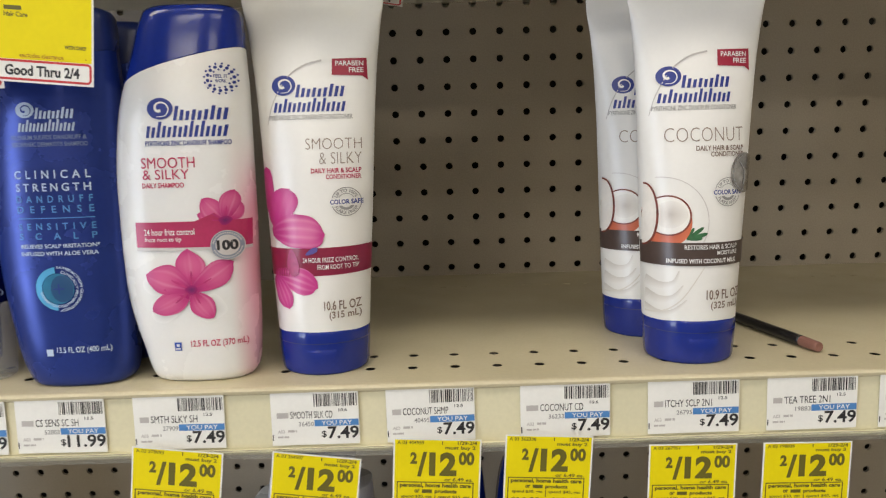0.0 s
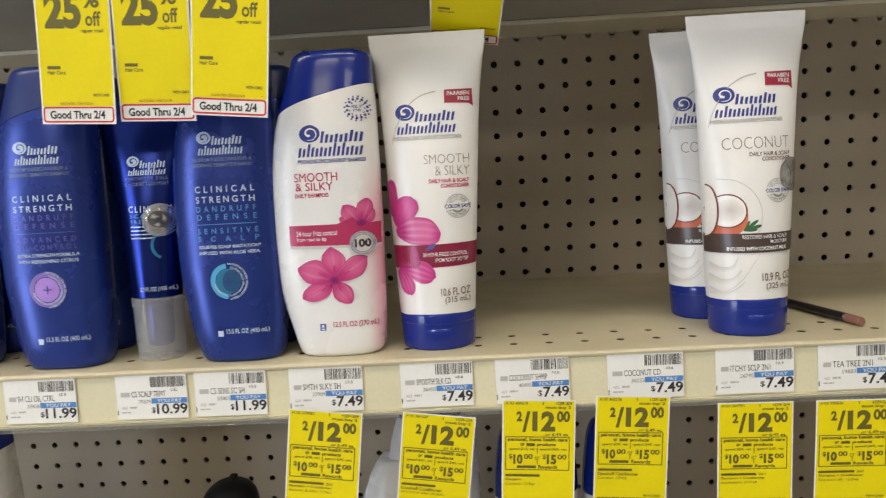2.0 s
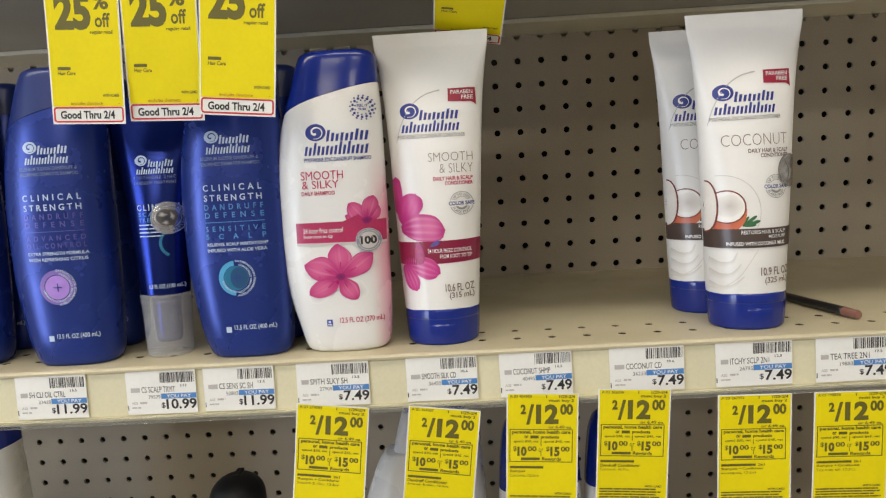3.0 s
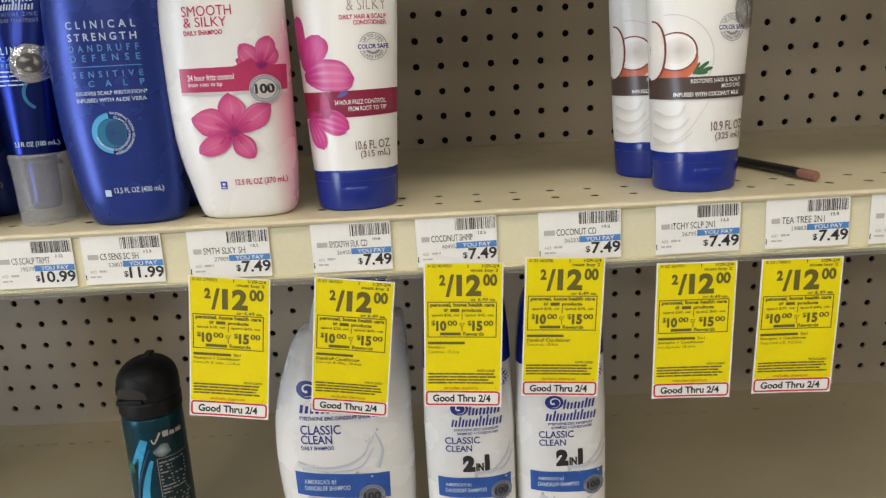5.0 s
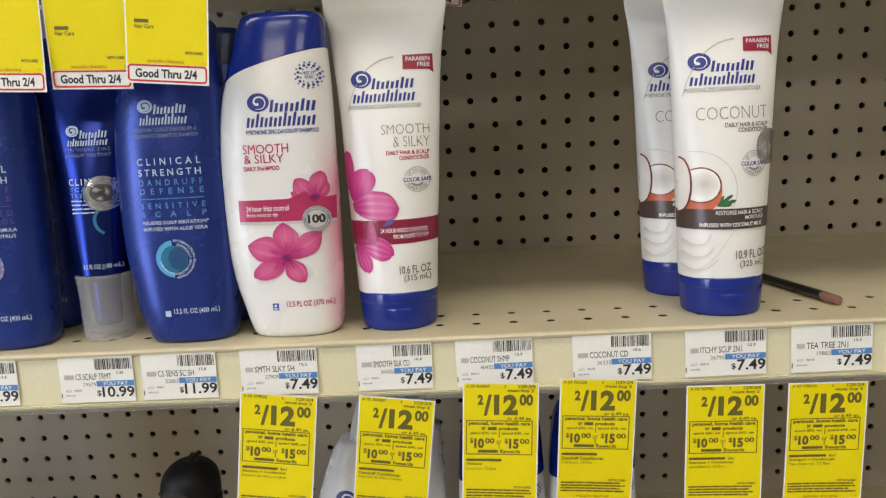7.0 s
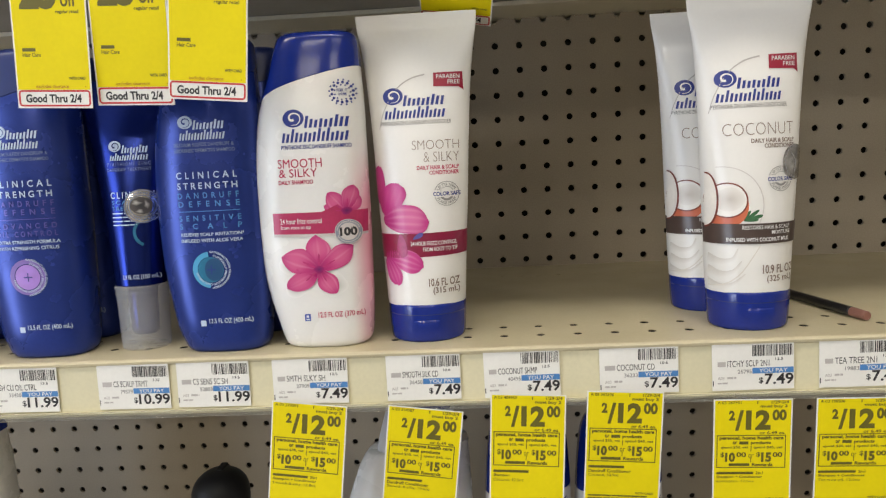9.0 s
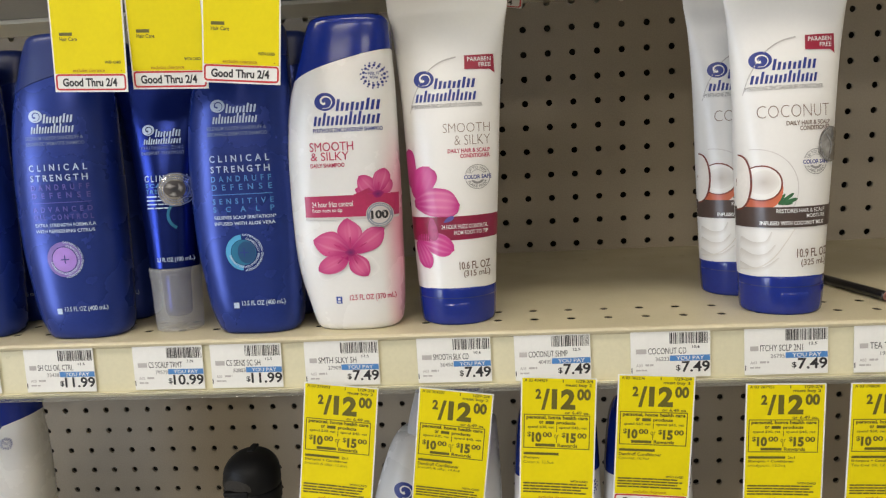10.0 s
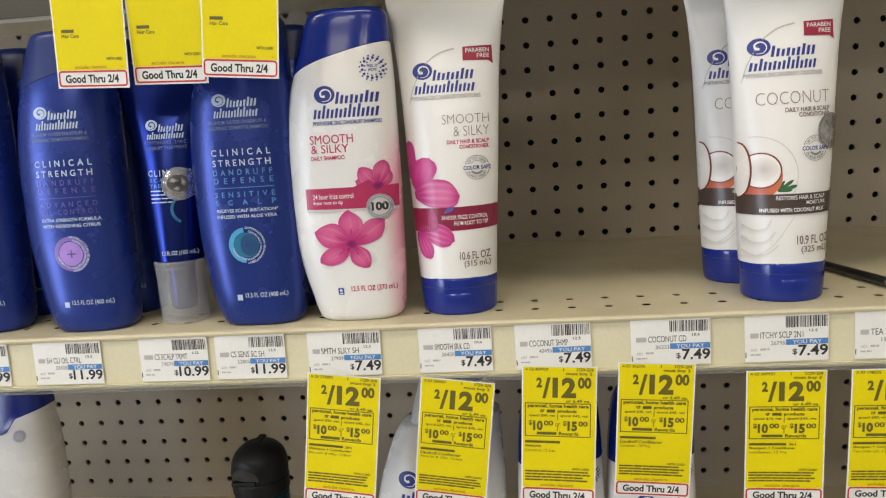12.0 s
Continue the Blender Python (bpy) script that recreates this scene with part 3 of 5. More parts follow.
# The asymmetric shampoo bottle: left side bellied, right side nearly straight.
BOTTLE = Form([(0, -22, 30, 17, 2.7), (1.5, -24.5, 33, 19.5, 2.7), (5.5, -26.5, 35.3, 21, 2.7), (20, -30.5, 37, 22.5, 2.6), (36, -34.8, 37.6, 23, 2.6),
               (60, -38.6, 38, 23.5, 2.6), (92, -40.2, 38.6, 23.5, 2.6), (114, -40, 38.6, 23.5, 2.6), (135, -38, 38.6, 23, 2.6), (156, -34.5, 38.6, 22, 2.6),
               (170, -30.5, 38.4, 21, 2.6), (184, -25.8, 37.8, 19.5, 2.6), (207, -18.4, 36.8, 16.5, 2.7), (210.5, -16.5, 35, 15, 2.7), (212.4, -13, 31.5, 12, 2.7)])
# The navy bottle, a little narrower at the belly.
NAVY_FORM = Form([(0, -22, 29, 17, 2.7), (1.5, -24, 31.5, 19.5, 2.7), (5.5, -26.2, 33.4, 21, 2.7), (18, -30.4, 35, 22.5, 2.6), (40, -33.8, 36.2, 23, 2.6),
                  (66, -36.8, 37, 23.5, 2.6), (104, -37.7, 37.4, 23.5, 2.6), (130, -36.6, 37.4, 23, 2.6), (153, -34.0, 37.4, 22, 2.6),
                  (170, -30.2, 37.2, 21, 2.6), (184, -26.2, 36.8, 19.5, 2.6), (207, -18.6, 35.8, 16.5, 2.7), (210.5, -16.5, 34, 15, 2.7), (212.4, -13, 30.5, 12, 2.7)])
# A slimmer bottle of an older pattern.
SLIM = Form([(0, -26, 26, 15, 2.6), (1.5, -28.5, 28.5, 18, 2.6), (6, -30.5, 30.5, 20, 2.6), (40, -32.2, 32.2, 21, 2.6), (120, -32.6, 32.4, 21, 2.6),
             (165, -31.5, 31.5, 20.5, 2.6), (190, -30, 30.8, 19.5, 2.6), (215, -27, 29, 17, 2.7), (226, -23, 27, 14, 2.7), (229, -19, 23, 10, 2.7)])
# Tube standing on its cap, flattened to a crimp at the top.
TUBE = Form([(25, -27.6, 27.6, 26.8, 2.0), (40, -28.4, 28.4, 26.8, 2.0), (60, -29.2, 29.6, 26, 2.0), (100, -30.8, 32.4, 22.5, 2.0), (140, -32.2, 34.8, 17.5, 2.0),
             (175, -34.2, 37.4, 11.8, 2.0), (200, -36.6, 40.4, 6.4, 2.0), (210, -38.2, 42, 3.2, 2.0), (214, -39, 42.8, 1.4, 2.4), (224, -39.8, 43.4, 1.1, 2.6)])
TUBE_CAP = Form([(0, -24.6, 24.6, 24.6, 2.0), (1.2, -26.0, 26.0, 26.0, 2.0), (4, -26.5, 26.5, 26.5, 2.0), (24, -27.5, 27.5, 27.5, 2.0), (26.2, -27.0, 27.0, 27.0, 2.0), (26.6, -25.8, 25.8, 25.8, 2.0)])
SMALL_TUBE = Form([(47, -17.2, 18.5, 17.2, 2.0), (90, -20.2, 21.5, 15.5, 2.0), (134, -24.6, 25.5, 10.5, 2.0), (165, -29.5, 30, 5, 2.0), (178, -32, 32.5, 1.4, 2.3), (190, -32.6, 33, 1.0, 2.6)])
SMALL_CAP = Form([(0, -15.2, 15.8, 15.4, 2.0), (1.0, -16.4, 17.0, 16.6, 2.0), (40, -17.6, 18.8, 18.0, 2.0), (40.6, -18.4, 19.6, 18.8, 2.0), (41.6, -18.4, 19.6, 18.8, 2.0), (42.2, -17.4, 18.6, 17.8, 2.0),
                  (43.2, -17.4, 18.6, 17.8, 2.0), (43.8, -18.3, 19.5, 18.7, 2.0), (45.4, -18.3, 19.5, 18.7, 2.0), (46.4, -17.0, 18.2, 17.4, 2.0)])


def shoulder(x):
    """The slanted seam between bottle and cap."""
    u = (x + 30) / 68
    return 168.5 + 21 * max(u, 0) ** 0.62


def logo(thing, surf, mat, swirl, line1, line2, hole, sub=None, submat=None, r=6.4, lift=0.15, squash=1.12):
    """The maker's mark as plain shapes: a swirl and two rows of slanted bars."""
    x, z = swirl
    mark = decal("logo_swirl", s_disc(x, z, r * squash, r * 0.92, 28, 3), mat, thing, surf, lift)
    coil = [(x + squash * r * q * math.cos(radians(a)), z + r * q * math.sin(radians(a))) for q, a in ((0.72, 250), (0.70, 300), (0.66, 350), (0.60, 40), (0.52, 90), (0.44, 140), (0.34, 190), (0.24, 240), (0.14, 290))]
    decal("swirl_gap", s_taper(coil, 0.05 * r, 0.26 * r, 40), hole, mark, surf, lift + 0.12)
    for name, (x0, z1, x1, z0), pattern in (("logo_upper_line", line1, (0.96, 0.70, 0.62, 0.70, 0.62, 0.70, 0.96, 0.80, 0.80)), ("logo_lower_line", line2, (0.70, 0.62, 0.96, 0.70, 0.62, 0.70, 0.62, 0.70, 0.96, 0.70, 0.96, 0.62, 0.70, 0.62, 0.70))):
        decal(name, s_mark_line(x0, z0 + 0.08 * (z1 - z0), x1, z1, pattern), mat, thing, surf, lift)
    if sub:
        decal("small_print", sub, submat or mat, thing, surf, lift)


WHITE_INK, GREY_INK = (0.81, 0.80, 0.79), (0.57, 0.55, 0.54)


def flower(thing, surf, x, z, petals, lift):
    """Petals as (angle, length, width, bend), laid over one another round a dark heart."""
    heart = decal("flower_centre", s_haze(x, z, 3.4, 2.4, PLUM, DEEP_PINK, 16, 3), TINTED, thing, surf, lift + 0.42)
    for k, (angle, length, width, bend) in enumerate(petals):
        decal("petal", s_bloom(x, z, angle, length, width, bend, seed=k + int(x)), TINTED, heart, surf, lift + 0.15 + 0.04 * k)
        decal("petal_vein", s_petal(x, z, angle + 2, 0.46 * length, 0.10 * width), PETAL_D, heart, surf, lift + 0.38)


def badge(thing, surf, x, z, r, lift, number="100", face=SHADE_PRINT, rim=BADGE_RIM, ink=INK_NAVY):
    b = decal("round_badge", s_disc(x, z, r, r, 32, 3), rim, thing, surf, lift)
    decal("badge_ring", s_join(s_disc(x, z, r * 0.70, r * 0.70, 28, 2), s_ring(x, z, r * 0.95, r * 0.99), *[s_ring(x, z, r * 0.78, r * 0.87, a, a + 6, 2) for a in range(20, 170, 9)], *[s_ring(x, z, r * 0.78, r * 0.87, a, a + 6, 2) for a in range(200, 345, 9)]), face, b, surf, lift + 0.1)
    decal("badge_number", s_text(number, x - r * 0.62, z - r * 0.34, x + r * 0.62, z + r * 0.36, 0.045), ink, b, surf, lift + 0.12)


def seal(thing, surf, x, z, r, lift, word="COLOR SAFE", ink=INK_NAVY, ground=TUBE_PL):
    s = decal("round_seal", s_join(s_ring(x, z, r * 0.95, r), s_ring(x, z, r * 0.54, r * 0.58, 20, 160), s_ring(x, z, r * 0.40, r * 0.58, 200, 340)), INK_GREY, thing, surf, lift)
    decal("seal_print", s_join(s_arc_text("UP TO 100%", x, z, r * 0.64, r * 0.24, 155, 25), s_arc_text("FLAKE FREE*", x, z, r * 0.88, r * 0.24, 205, 335)), INK_GREY, s, surf, lift)
    decal("seal_bar", s_rect(x - r * 1.12, z - r * 0.27, x + r * 1.12, z + r * 0.27), ground, s, surf, lift + 0.05)
    decal("seal_text", s_text(word, x - r * 1.08, z - r * 0.17, x + r * 1.08, z + r * 0.17, 0.03), ink, s, surf, lift + 0.1)


def dot_ring(thing, surf, x, z, r, lift, ink=INK_NAVY):
    dots = []
    for q, n, size in ((1.0, 16, 0.075), (0.80, 14, 0.115), (0.60, 11, 0.07)):
        dots += [s_disc(x + r * q * math.cos(2 * math.pi * (k + 1.7 * q) / n), z + r * q * math.sin(2 * math.pi * (k + 1.7 * q) / n), r * size, r * size, 8, 1) for k in range(n)]
    d = decal("dotted_ring", s_join(*dots), ink, thing, surf, lift)
    decal("dotted_ring_text", s_join(s_text("FEEL IT", x - r * 0.42, z + r * 0.05, x + r * 0.42, z + r * 0.28, 0.02), s_text("WORK", x - r * 0.34, z - r * 0.26, x + r * 0.34, z - r * 0.03, 0.02)), ink, d, surf, lift)


def bottle_body(thing, form, body, cap, seam, top, fit=(1, 1)):
    part("body", form.shell("body", body, form.low, seam, 64, 40), body, thing)
    c = part("cap", form.shell("cap", cap, lambda x: seam(x) + 0.35, top, 64, 18, 0.25, (True, True), 0.4), cap, thing)
    part("cap_seam", form.shell("cap_seam", cap, lambda x: seam(x) - 0.1, lambda x: seam(x) + 0.4, 64, 1, -0.5, (False, False)), cap, c)


# -- white and pink shampoo --
def pink_shampoo(m):
    b = empty("shampoo_bottle", m, "white and pink shampoo bottle with slanted royal blue cap", "bottle")
    s = BOTTLE
    bottle_body(b, BOTTLE, PINK_PL, BLUE_PL, shoulder, 212.4)
    dot_ring(b, s, 27.3, 171.5, 8.2, 0.15)
    logo(b, s, INK_NAVY, (-5.6, 155.8), (1.3, 157.4, 31.7, 148.6), (-14.3, 149.2, 31.2, 139.4), WHITE_PL,
         s_text("PYRITHIONE ZINC DANDRUFF SHAMPOO", -14.8, 135.6, 31.0, 138.4, 0.02), INK_NAVY, 6.4)
    decal("product_name", s_join(s_text("SMOOTH", -18.0, 123.4, 11.6, 129.3, 0.0), s_text("& SILKY", -17.6, 117.2, 8.2, 122.7, 0.0)), INK_ROSE, b, s)
    decal("product_kind", s_text("DAILY SHAMPOO", -18.2, 112.5, 5.1, 115.4, 0.02), INK_ROSE, b, s)
    ribbon = decal("ribbon", s_join(s_quad((-24.1, 79.6), (37.1, 78.6), (37.6, 93.6), (-23.9, 93.6), 30, 3), s_quad((9, 93.5), (24, 93.6), (20, 98), (14, 95.5), 8, 2)), BAND_ROSE, b, s, 0.35)
    decal("ribbon_edge", s_quad((-24.1, 77.6), (37.1, 76.8), (37.1, 78.5), (-24.1, 79.5), 30, 1), SHADE_PRINT, b, s, 0.3)
    decal("ribbon_text", s_join(s_text("24 hour frizz control", -19, 86.2, 9, 89.8, 0.01), s_text("from root to tip", -19, 81.9, 1.5, 85.2, 0.01)), INK_WHITE, ribbon, s, 0.5)
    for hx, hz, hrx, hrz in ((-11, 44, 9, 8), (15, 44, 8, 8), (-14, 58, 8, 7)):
        decal("soft_shadow_print", s_haze(hx, hz, hrx, hrz, GREY_INK, WHITE_INK), TINTED, b, s, 0.05)
    flower(b, s, 25.3, 93.5, ((174, 15, 8, -10), (41, 13, 10, 12), (146, 17, 12, -14), (80, 18, 10.5, -8)), 0.10)
    flower(b, s, 5.3, 55.0, ((296, 20, 13, 6), (216, 26.5, 13.5, -8), (86, 23.5, 16, 6), (27, 27.5, 14, 6), (150, 27, 17, 10)), 0.15)
    badge(b, s, 25.4, 79.6, 8.4, 0.95, ink=INK_BLACK)
    decal("volume", s_text("12.5 FL OZ (370 mL)", 2.3, 20.6, 33.0, 25.6), INK_ROSE, b, s)
    mark = decal("small_mark", s_rect(-7.1, 19.7, -3.1, 24.5, 2, 1), INK_BLUE, b, s)
    decal("small_mark_gap", s_join(s_rect(-6.4, 20.4, -3.8, 21.2, 1), s_rect(-6.0, 22.0, -4.2, 23.6, 1)), INK_WHITE, mark, s, 0.25)
    return b


# -- navy shampoo --
def navy_shampoo(m, lines, ring, accent, label):
    b = empty("shampoo_bottle", m, label, "bottle", "navy shampoo bottles")
    s = NAVY_FORM
    bottle_body(b, NAVY_FORM, NAVY_PL, NAVY_CAP, shoulder, 212.4)
    logo(b, s, INK_LIGHT, (-7.2, 156.8), (-2.1, 158.2, 19.7, 151.4), (-11.7, 151.8, 19.9, 144.6), NAVY_PL, s_join(s_text("SELENIUM SULFIDE DANDRUFF &", -16, 140.8, 24.0, 143.2, 0.01), s_text("SEBORRHEIC DERMATITIS SHAMPOO", -16, 137.0, 24.4, 139.4, 0.01)), INK_DIM, 4.6)
    decal("product_name", s_join(s_text("CLINICAL", -15.8, 119.6, 24.5, 124.2, 0.018, 0, 1.8), s_text("STRENGTH", -15.6, 112.6, 24.3, 117.1, 0.018, 0, 1.55)), INK_LIGHT, b, s)
    decal("product_kind", s_join(s_text("DANDRUFF", -15.8, 106.4, 24.7, 110.4, 0.018, 0, 2.0), s_text("DEFENSE", -15.8, 100.8, 24.9, 104.8, 0.018, 0, 2.2)), accent, b, s)
    decal("rule", s_rect(-16, 97.6, 24.9, 98.1, 12), accent, b, s)
    decal("variety", s_join(s_text(lines[0], -16, 91.4, 25.2, 95.2, 0.018, 0, 2.0), s_text(lines[1], -16.2, 86.0, 25.3, 89.8, 0.018, 0, 1.7 if len(lines[1]) > 6 else 3.4)), accent, b, s)
    decal("claim", s_join(s_text(lines[2], -15.8, 81.2, 26.2, 83.6, 0.02), s_text(lines[3], -16, 77.0, 25.2, 79.4, 0.02)), INK_LIGHT, b, s)
    x, z, r = 3.1, 58.2, 12.4
    d = decal("round_emblem", s_disc(x - 0.5, z, r * 0.70, r * 0.70, 36, 3), ring, b, s, 0.15)
    if ring is INK_PURPLE:
        decal("emblem_rim", s_ring(x - 0.5, z, r * 0.74, r * 1.0, 0, 360, 48), INK_MAUVE, d, s, 0.2)
    else:
        decal("emblem_rim", s_ring(x - 0.5, z, r * 0.72, r * 1.0, 95, 265, 40), INK_SKY, d, s, 0.2)
        decal("emblem_shade", s_disc(x + 1.6, z, r * 0.5, r * 0.62, 30, 2), INK_DEEP, d, s, 0.2)
    decal("emblem_print", s_join(s_arc_text("SATISFACTION GUARANTEED*", x, z, r * 0.92, r * 0.13, 92, -92, 0.02), s_arc_text("CLINICALLY PROVEN", x, z, r * 0.72, r * 0.12, 80, -60, 0.02),
                                 s_arc_text("DERMATOLOGIST", x, z, r * 0.86, r * 0.12, 190, 300, 0.02)), INK_LIGHT, d, s, 0.3)
    decal("emblem_cross", s_join(s_rect(x - 3, z - 0.35, x + 3, z + 0.35, 4), s_rect(x - 0.35, z - 3, x + 0.35, z + 3, 1, 4)), INK_NAVY, d, s, 0.35)
    decal("volume", s_text("13.5 FL OZ (400 mL)", -1.8, 20.2, 27, 24.6), INK_LIGHT, b, s)
    decal("small_mark", s_rect(-7.8, 19.4, -4, 23.4, 2, 1), INK_LIGHT, b, s)
    return b


# -- conditioner tubes --
def tube_body(b, cap_mat, tube_mat):
    part("tube", TUBE.shell("tube", tube_mat, 25.5, 224, 64, 44), tube_mat, b)
    cap = part("cap", TUBE_CAP.shell("cap", cap_mat, 0, 26.6, 64, 24), cap_mat, b)
    # thumb recess of the flip lid, and its seam
    decal("flip_lid", s_quad((-9, 9.5), (11, 9.5), (9, 17.5), (-7, 17.5), 14, 5), cap_mat, cap, lambda x, z: TUBE_CAP.surf(x, z) - 0.0005 + 0.0011 * math.exp(-((z - 17.5) / 2.5) ** 2), 0.1)
    part("lid_seam", TUBE_CAP.band("lid_seam", NAVY_CAP, 19.0, 19.5, 0.12), NAVY_CAP, cap)


def tube_print(b, s, offset=0.0):
    dx = offset
    decal("arc_line", s_taper([(-25.6 + dx, 146), (-22 + dx, 158), (-14 + dx, 171.5), (-4 + dx, 179), (6.9 + dx, 181.8)], 0.35, 1.1, 30), INK_PALE, b, s)
    flag = decal("flag", s_join(s_quad((12.5 + dx, 173.4), (32.2 + dx, 172.8), (32 + dx, 183), (12.7 + dx, 182.6), 10, 3), s_quad((29 + dx, 173.2), (32.2 + dx, 172.9), (32.4 + dx, 170.4), (32.2 + dx, 170.6), 2, 1)), FLAG, b, s, 0.2)
    decal("flag_text", s_join(s_text("PARABEN", 14.6 + dx, 178.6, 30 + dx, 181.4, 0.01), s_text("FREE", 22 + dx, 174.8, 30 + dx, 177.6, 0.01)), INK_WHITE, flag, s, 0.35)
    logo(b, s, INK_NAVY, (-15.3 + dx, 168.0), (-8.7 + dx, 168.6, 20.7 + dx, 160.5), (-21.7 + dx, 160.8, 21.0 + dx, 152.1), TUBE_PL, s_text("PYRITHIONE ZINC DANDRUFF CONDITIONER", -24.4 + dx, 148.4, 23.4 + dx, 151.2, 0.012), INK_GREY, 6.2)


def silk_conditioner(m):
    b = empty("conditioner_tube", m, "white conditioner tube with pink petals and blue cap", "tube", "conditioner tubes")
    s = TUBE
    tube_body(b, BLUE_PL, TUBE_PL)
    tube_print(b, s)
    decal("product_name", s_join(s_text("SMOOTH", -3.5, 131.4, 27.8, 137.6, -0.018), s_text("& SILKY", 4.1, 123, 27.5, 129.6, -0.018)), INK_TAUPE, b, s)
    decal("product_kind", s_join(s_text("DAILY HAIR & SCALP", -0.8, 117.8, 27.1, 120.6, 0.02), s_text("CONDITIONER", 7.5, 114.3, 27, 117, 0.02)), INK_ROSE, b, s)
    seal(b, s, 18.4, 101.2, 8.3, 0.15)
    ribbon = part("ribbon", TUBE.band("ribbon", BAND_WINE, lambda x: 59.2 + 0.02 * x, lambda x: 75.3 + 0.01 * x, 0.3), BAND_WINE, b)
    decal("ribbon_text", s_join(s_text("24 HOUR FRIZZ CONTROL", -7.2, 67, 23.4, 69.8, 0.01), s_text("FROM ROOT TO TIP", 1.2, 62.9, 23.4, 65.7, 0.01)), INK_WHITE, ribbon, s, 0.5)
    for k, (x, z, a, length, width, bend, lift) in enumerate(((-27.5, 95, 92, 27, 9, 0, 0.12), (-22.0, 86.5, 84, 24.5, 17.5, -14, 0.2), (-25.5, 84.0, 10, 31.5, 20.5, -12, 0.26), (-25, 59.5, -4, 27, 15, -12, 0.12), (-24.6, 58.5, -62, 20.5, 10.5, -6, 0.18))):
        decal("petal", s_bloom(x, z, a, length, width, bend, (0.40, 0.02, 0.17), (0.50, 0.03, 0.22), (0.66, 0.15, 0.36) if k == 2 else (0.58, 0.06, 0.27), 4, k, 0.42), TINTED, b, s, lift)
    decal("flower_centre", s_petal(-5.5, 71.5, 28, 8, 4.0), INK_VIOLET, b, s, 0.45)
    decal("ribbon_sheen", s_petal(-14, 75, -85, 16, 9), PETAL_D, ribbon, s, 0.42)
    decal("volume", s_join(s_text("10.6 FL OZ", 3.9, 38.9, 24.2, 44.4), s_text("(315 mL)", 6.6, 32.7, 24, 38.2)), INK_BROWN, b, s)
    return b


def coconut_conditioner(m, sticker):
    b = empty("conditioner_tube", m, "white conditioner tube with coconut picture and blue cap", "tube", "conditioner tubes")
    s = TUBE
    tube_body(b, BLUE_PL, TUBE_PL)
    tube_print(b, Shifted(TUBE, -0.6, -0.4), -1.4)
    s = Shifted(TUBE, 0, 0.8)
    decal("product_name", s_text("COCONUT", -20.3, 129.2, 25.6, 137.2, -0.02), INK_TAUPE, b, s)
    decal("product_kind", s_join(s_text("DAILY HAIR & SCALP", -3.3, 123.9, 26.1, 126.8, 0.02), s_text("CONDITIONER", 5.1, 120.4, 26.4, 123.3, 0.02)), INK_BROWN, b, s)
    seal(b, s, 15.3, 100.0, 8.3, 0.15)
    decal("halo_line", s_ring(-22, 84, 25.0, 25.5, -75, 96, 50), SHADE_PRINT, b, s, 0.12)
    husk = decal("coconut_half", s_haze(-19.0, 83.5, 12.8, 14.4, (0.36, 0.06, 0.03), (0.62, 0.15, 0.07), 34, 4, 0.0), TINTED, b, s, 0.16)
    decal("coconut_rim", s_disc(-18.4, 87.0, 12.0, 11.8, 40, 2), COCO_SHELL, husk, s, 0.22)
    decal("coconut_flesh", s_haze(-18.6, 87.0, 11.2, 10.9, (0.80, 0.775, 0.745), (0.84, 0.82, 0.79), 36, 3, 0.0), TINTED, husk, s, 0.27)
    decal("coconut_hollow", s_haze(-17.2, 87.6, 8.4, 7.8, (0.56, 0.51, 0.47), (0.78, 0.75, 0.72), 30, 5, 0.05), TINTED, husk, s, 0.32)
    for name, mat, rx, rz, lift in (("coconut_half", COCO_SHELL, 6.6, 18.8, 0.40), ("coconut_flesh", COCO_MEAT, 5.6, 17.8, 0.48)):
        half = [(-29.6, 87.5 - rz)] + [(-29.6 + rx * math.cos(radians(a)), 87.5 + rz * math.sin(radians(a))) for a in range(-88, 89, 8)] + [(-29.6, 87.5 + rz)]
        half += [(-29.6, 87.5 + rz * (1 - k / 4)) for k in range(1, 8)]
        decal(name, s_fan(half, (-27.5, 87.5), 3), mat, b, s, lift)
    for a, l, w in ((36, 12, 2.8), (16, 12.5, 3.2), (58, 8, 2.2), (4, 9, 2.4)):
        decal("leaf", s_petal(-9.5, 73.2, a, l, w), LEAF, b, s, 0.14)
    ribbon = part("ribbon", TUBE.band("ribbon", BAND_COCOA, lambda x: 58.8, lambda x: 72.2, 0.75), BAND_COCOA, b)
    decal("ribbon_text", s_join(s_text("RESTORES HAIR & SCALP", -10.6, 67.6, 20.7, 70.2, 0.01), s_text("MOISTURE", 7.8, 64.2, 20.7, 66.6, 0.01), s_text("INFUSED WITH COCONUT MILK", -19.4, 59.6, 20.0, 62.2, 0.025)), INK_WHITE, ribbon, s, 0.7)
    for k, (z, reach, w) in enumerate(((52.5, -13, 6.0), (44.0, -11, 6.5), (35.5, -9, 5.5))):
        pts, faces = s_taper([(-29, z - 4), (-23, z - 6.5), (-16, z - 4.5), (reach, z + 2.5)], w, 0.8, 26)
        decal("cream_swirl", (pts, faces, [blend((0.62, 0.585, 0.55), (0.80, 0.78, 0.76), 0.5 + 0.5 * (1 if i % 2 else -1)) for i in range(len(pts))]), TINTED, b, s, 0.12)
    decal("cream_edge", s_taper([(0.5, 57), (-4, 50), (-12, 38), (-20, 31), (-28, 28.5)], 0.4, 1.0, 30), CREAM_SWIRL, b, s, 0.15)
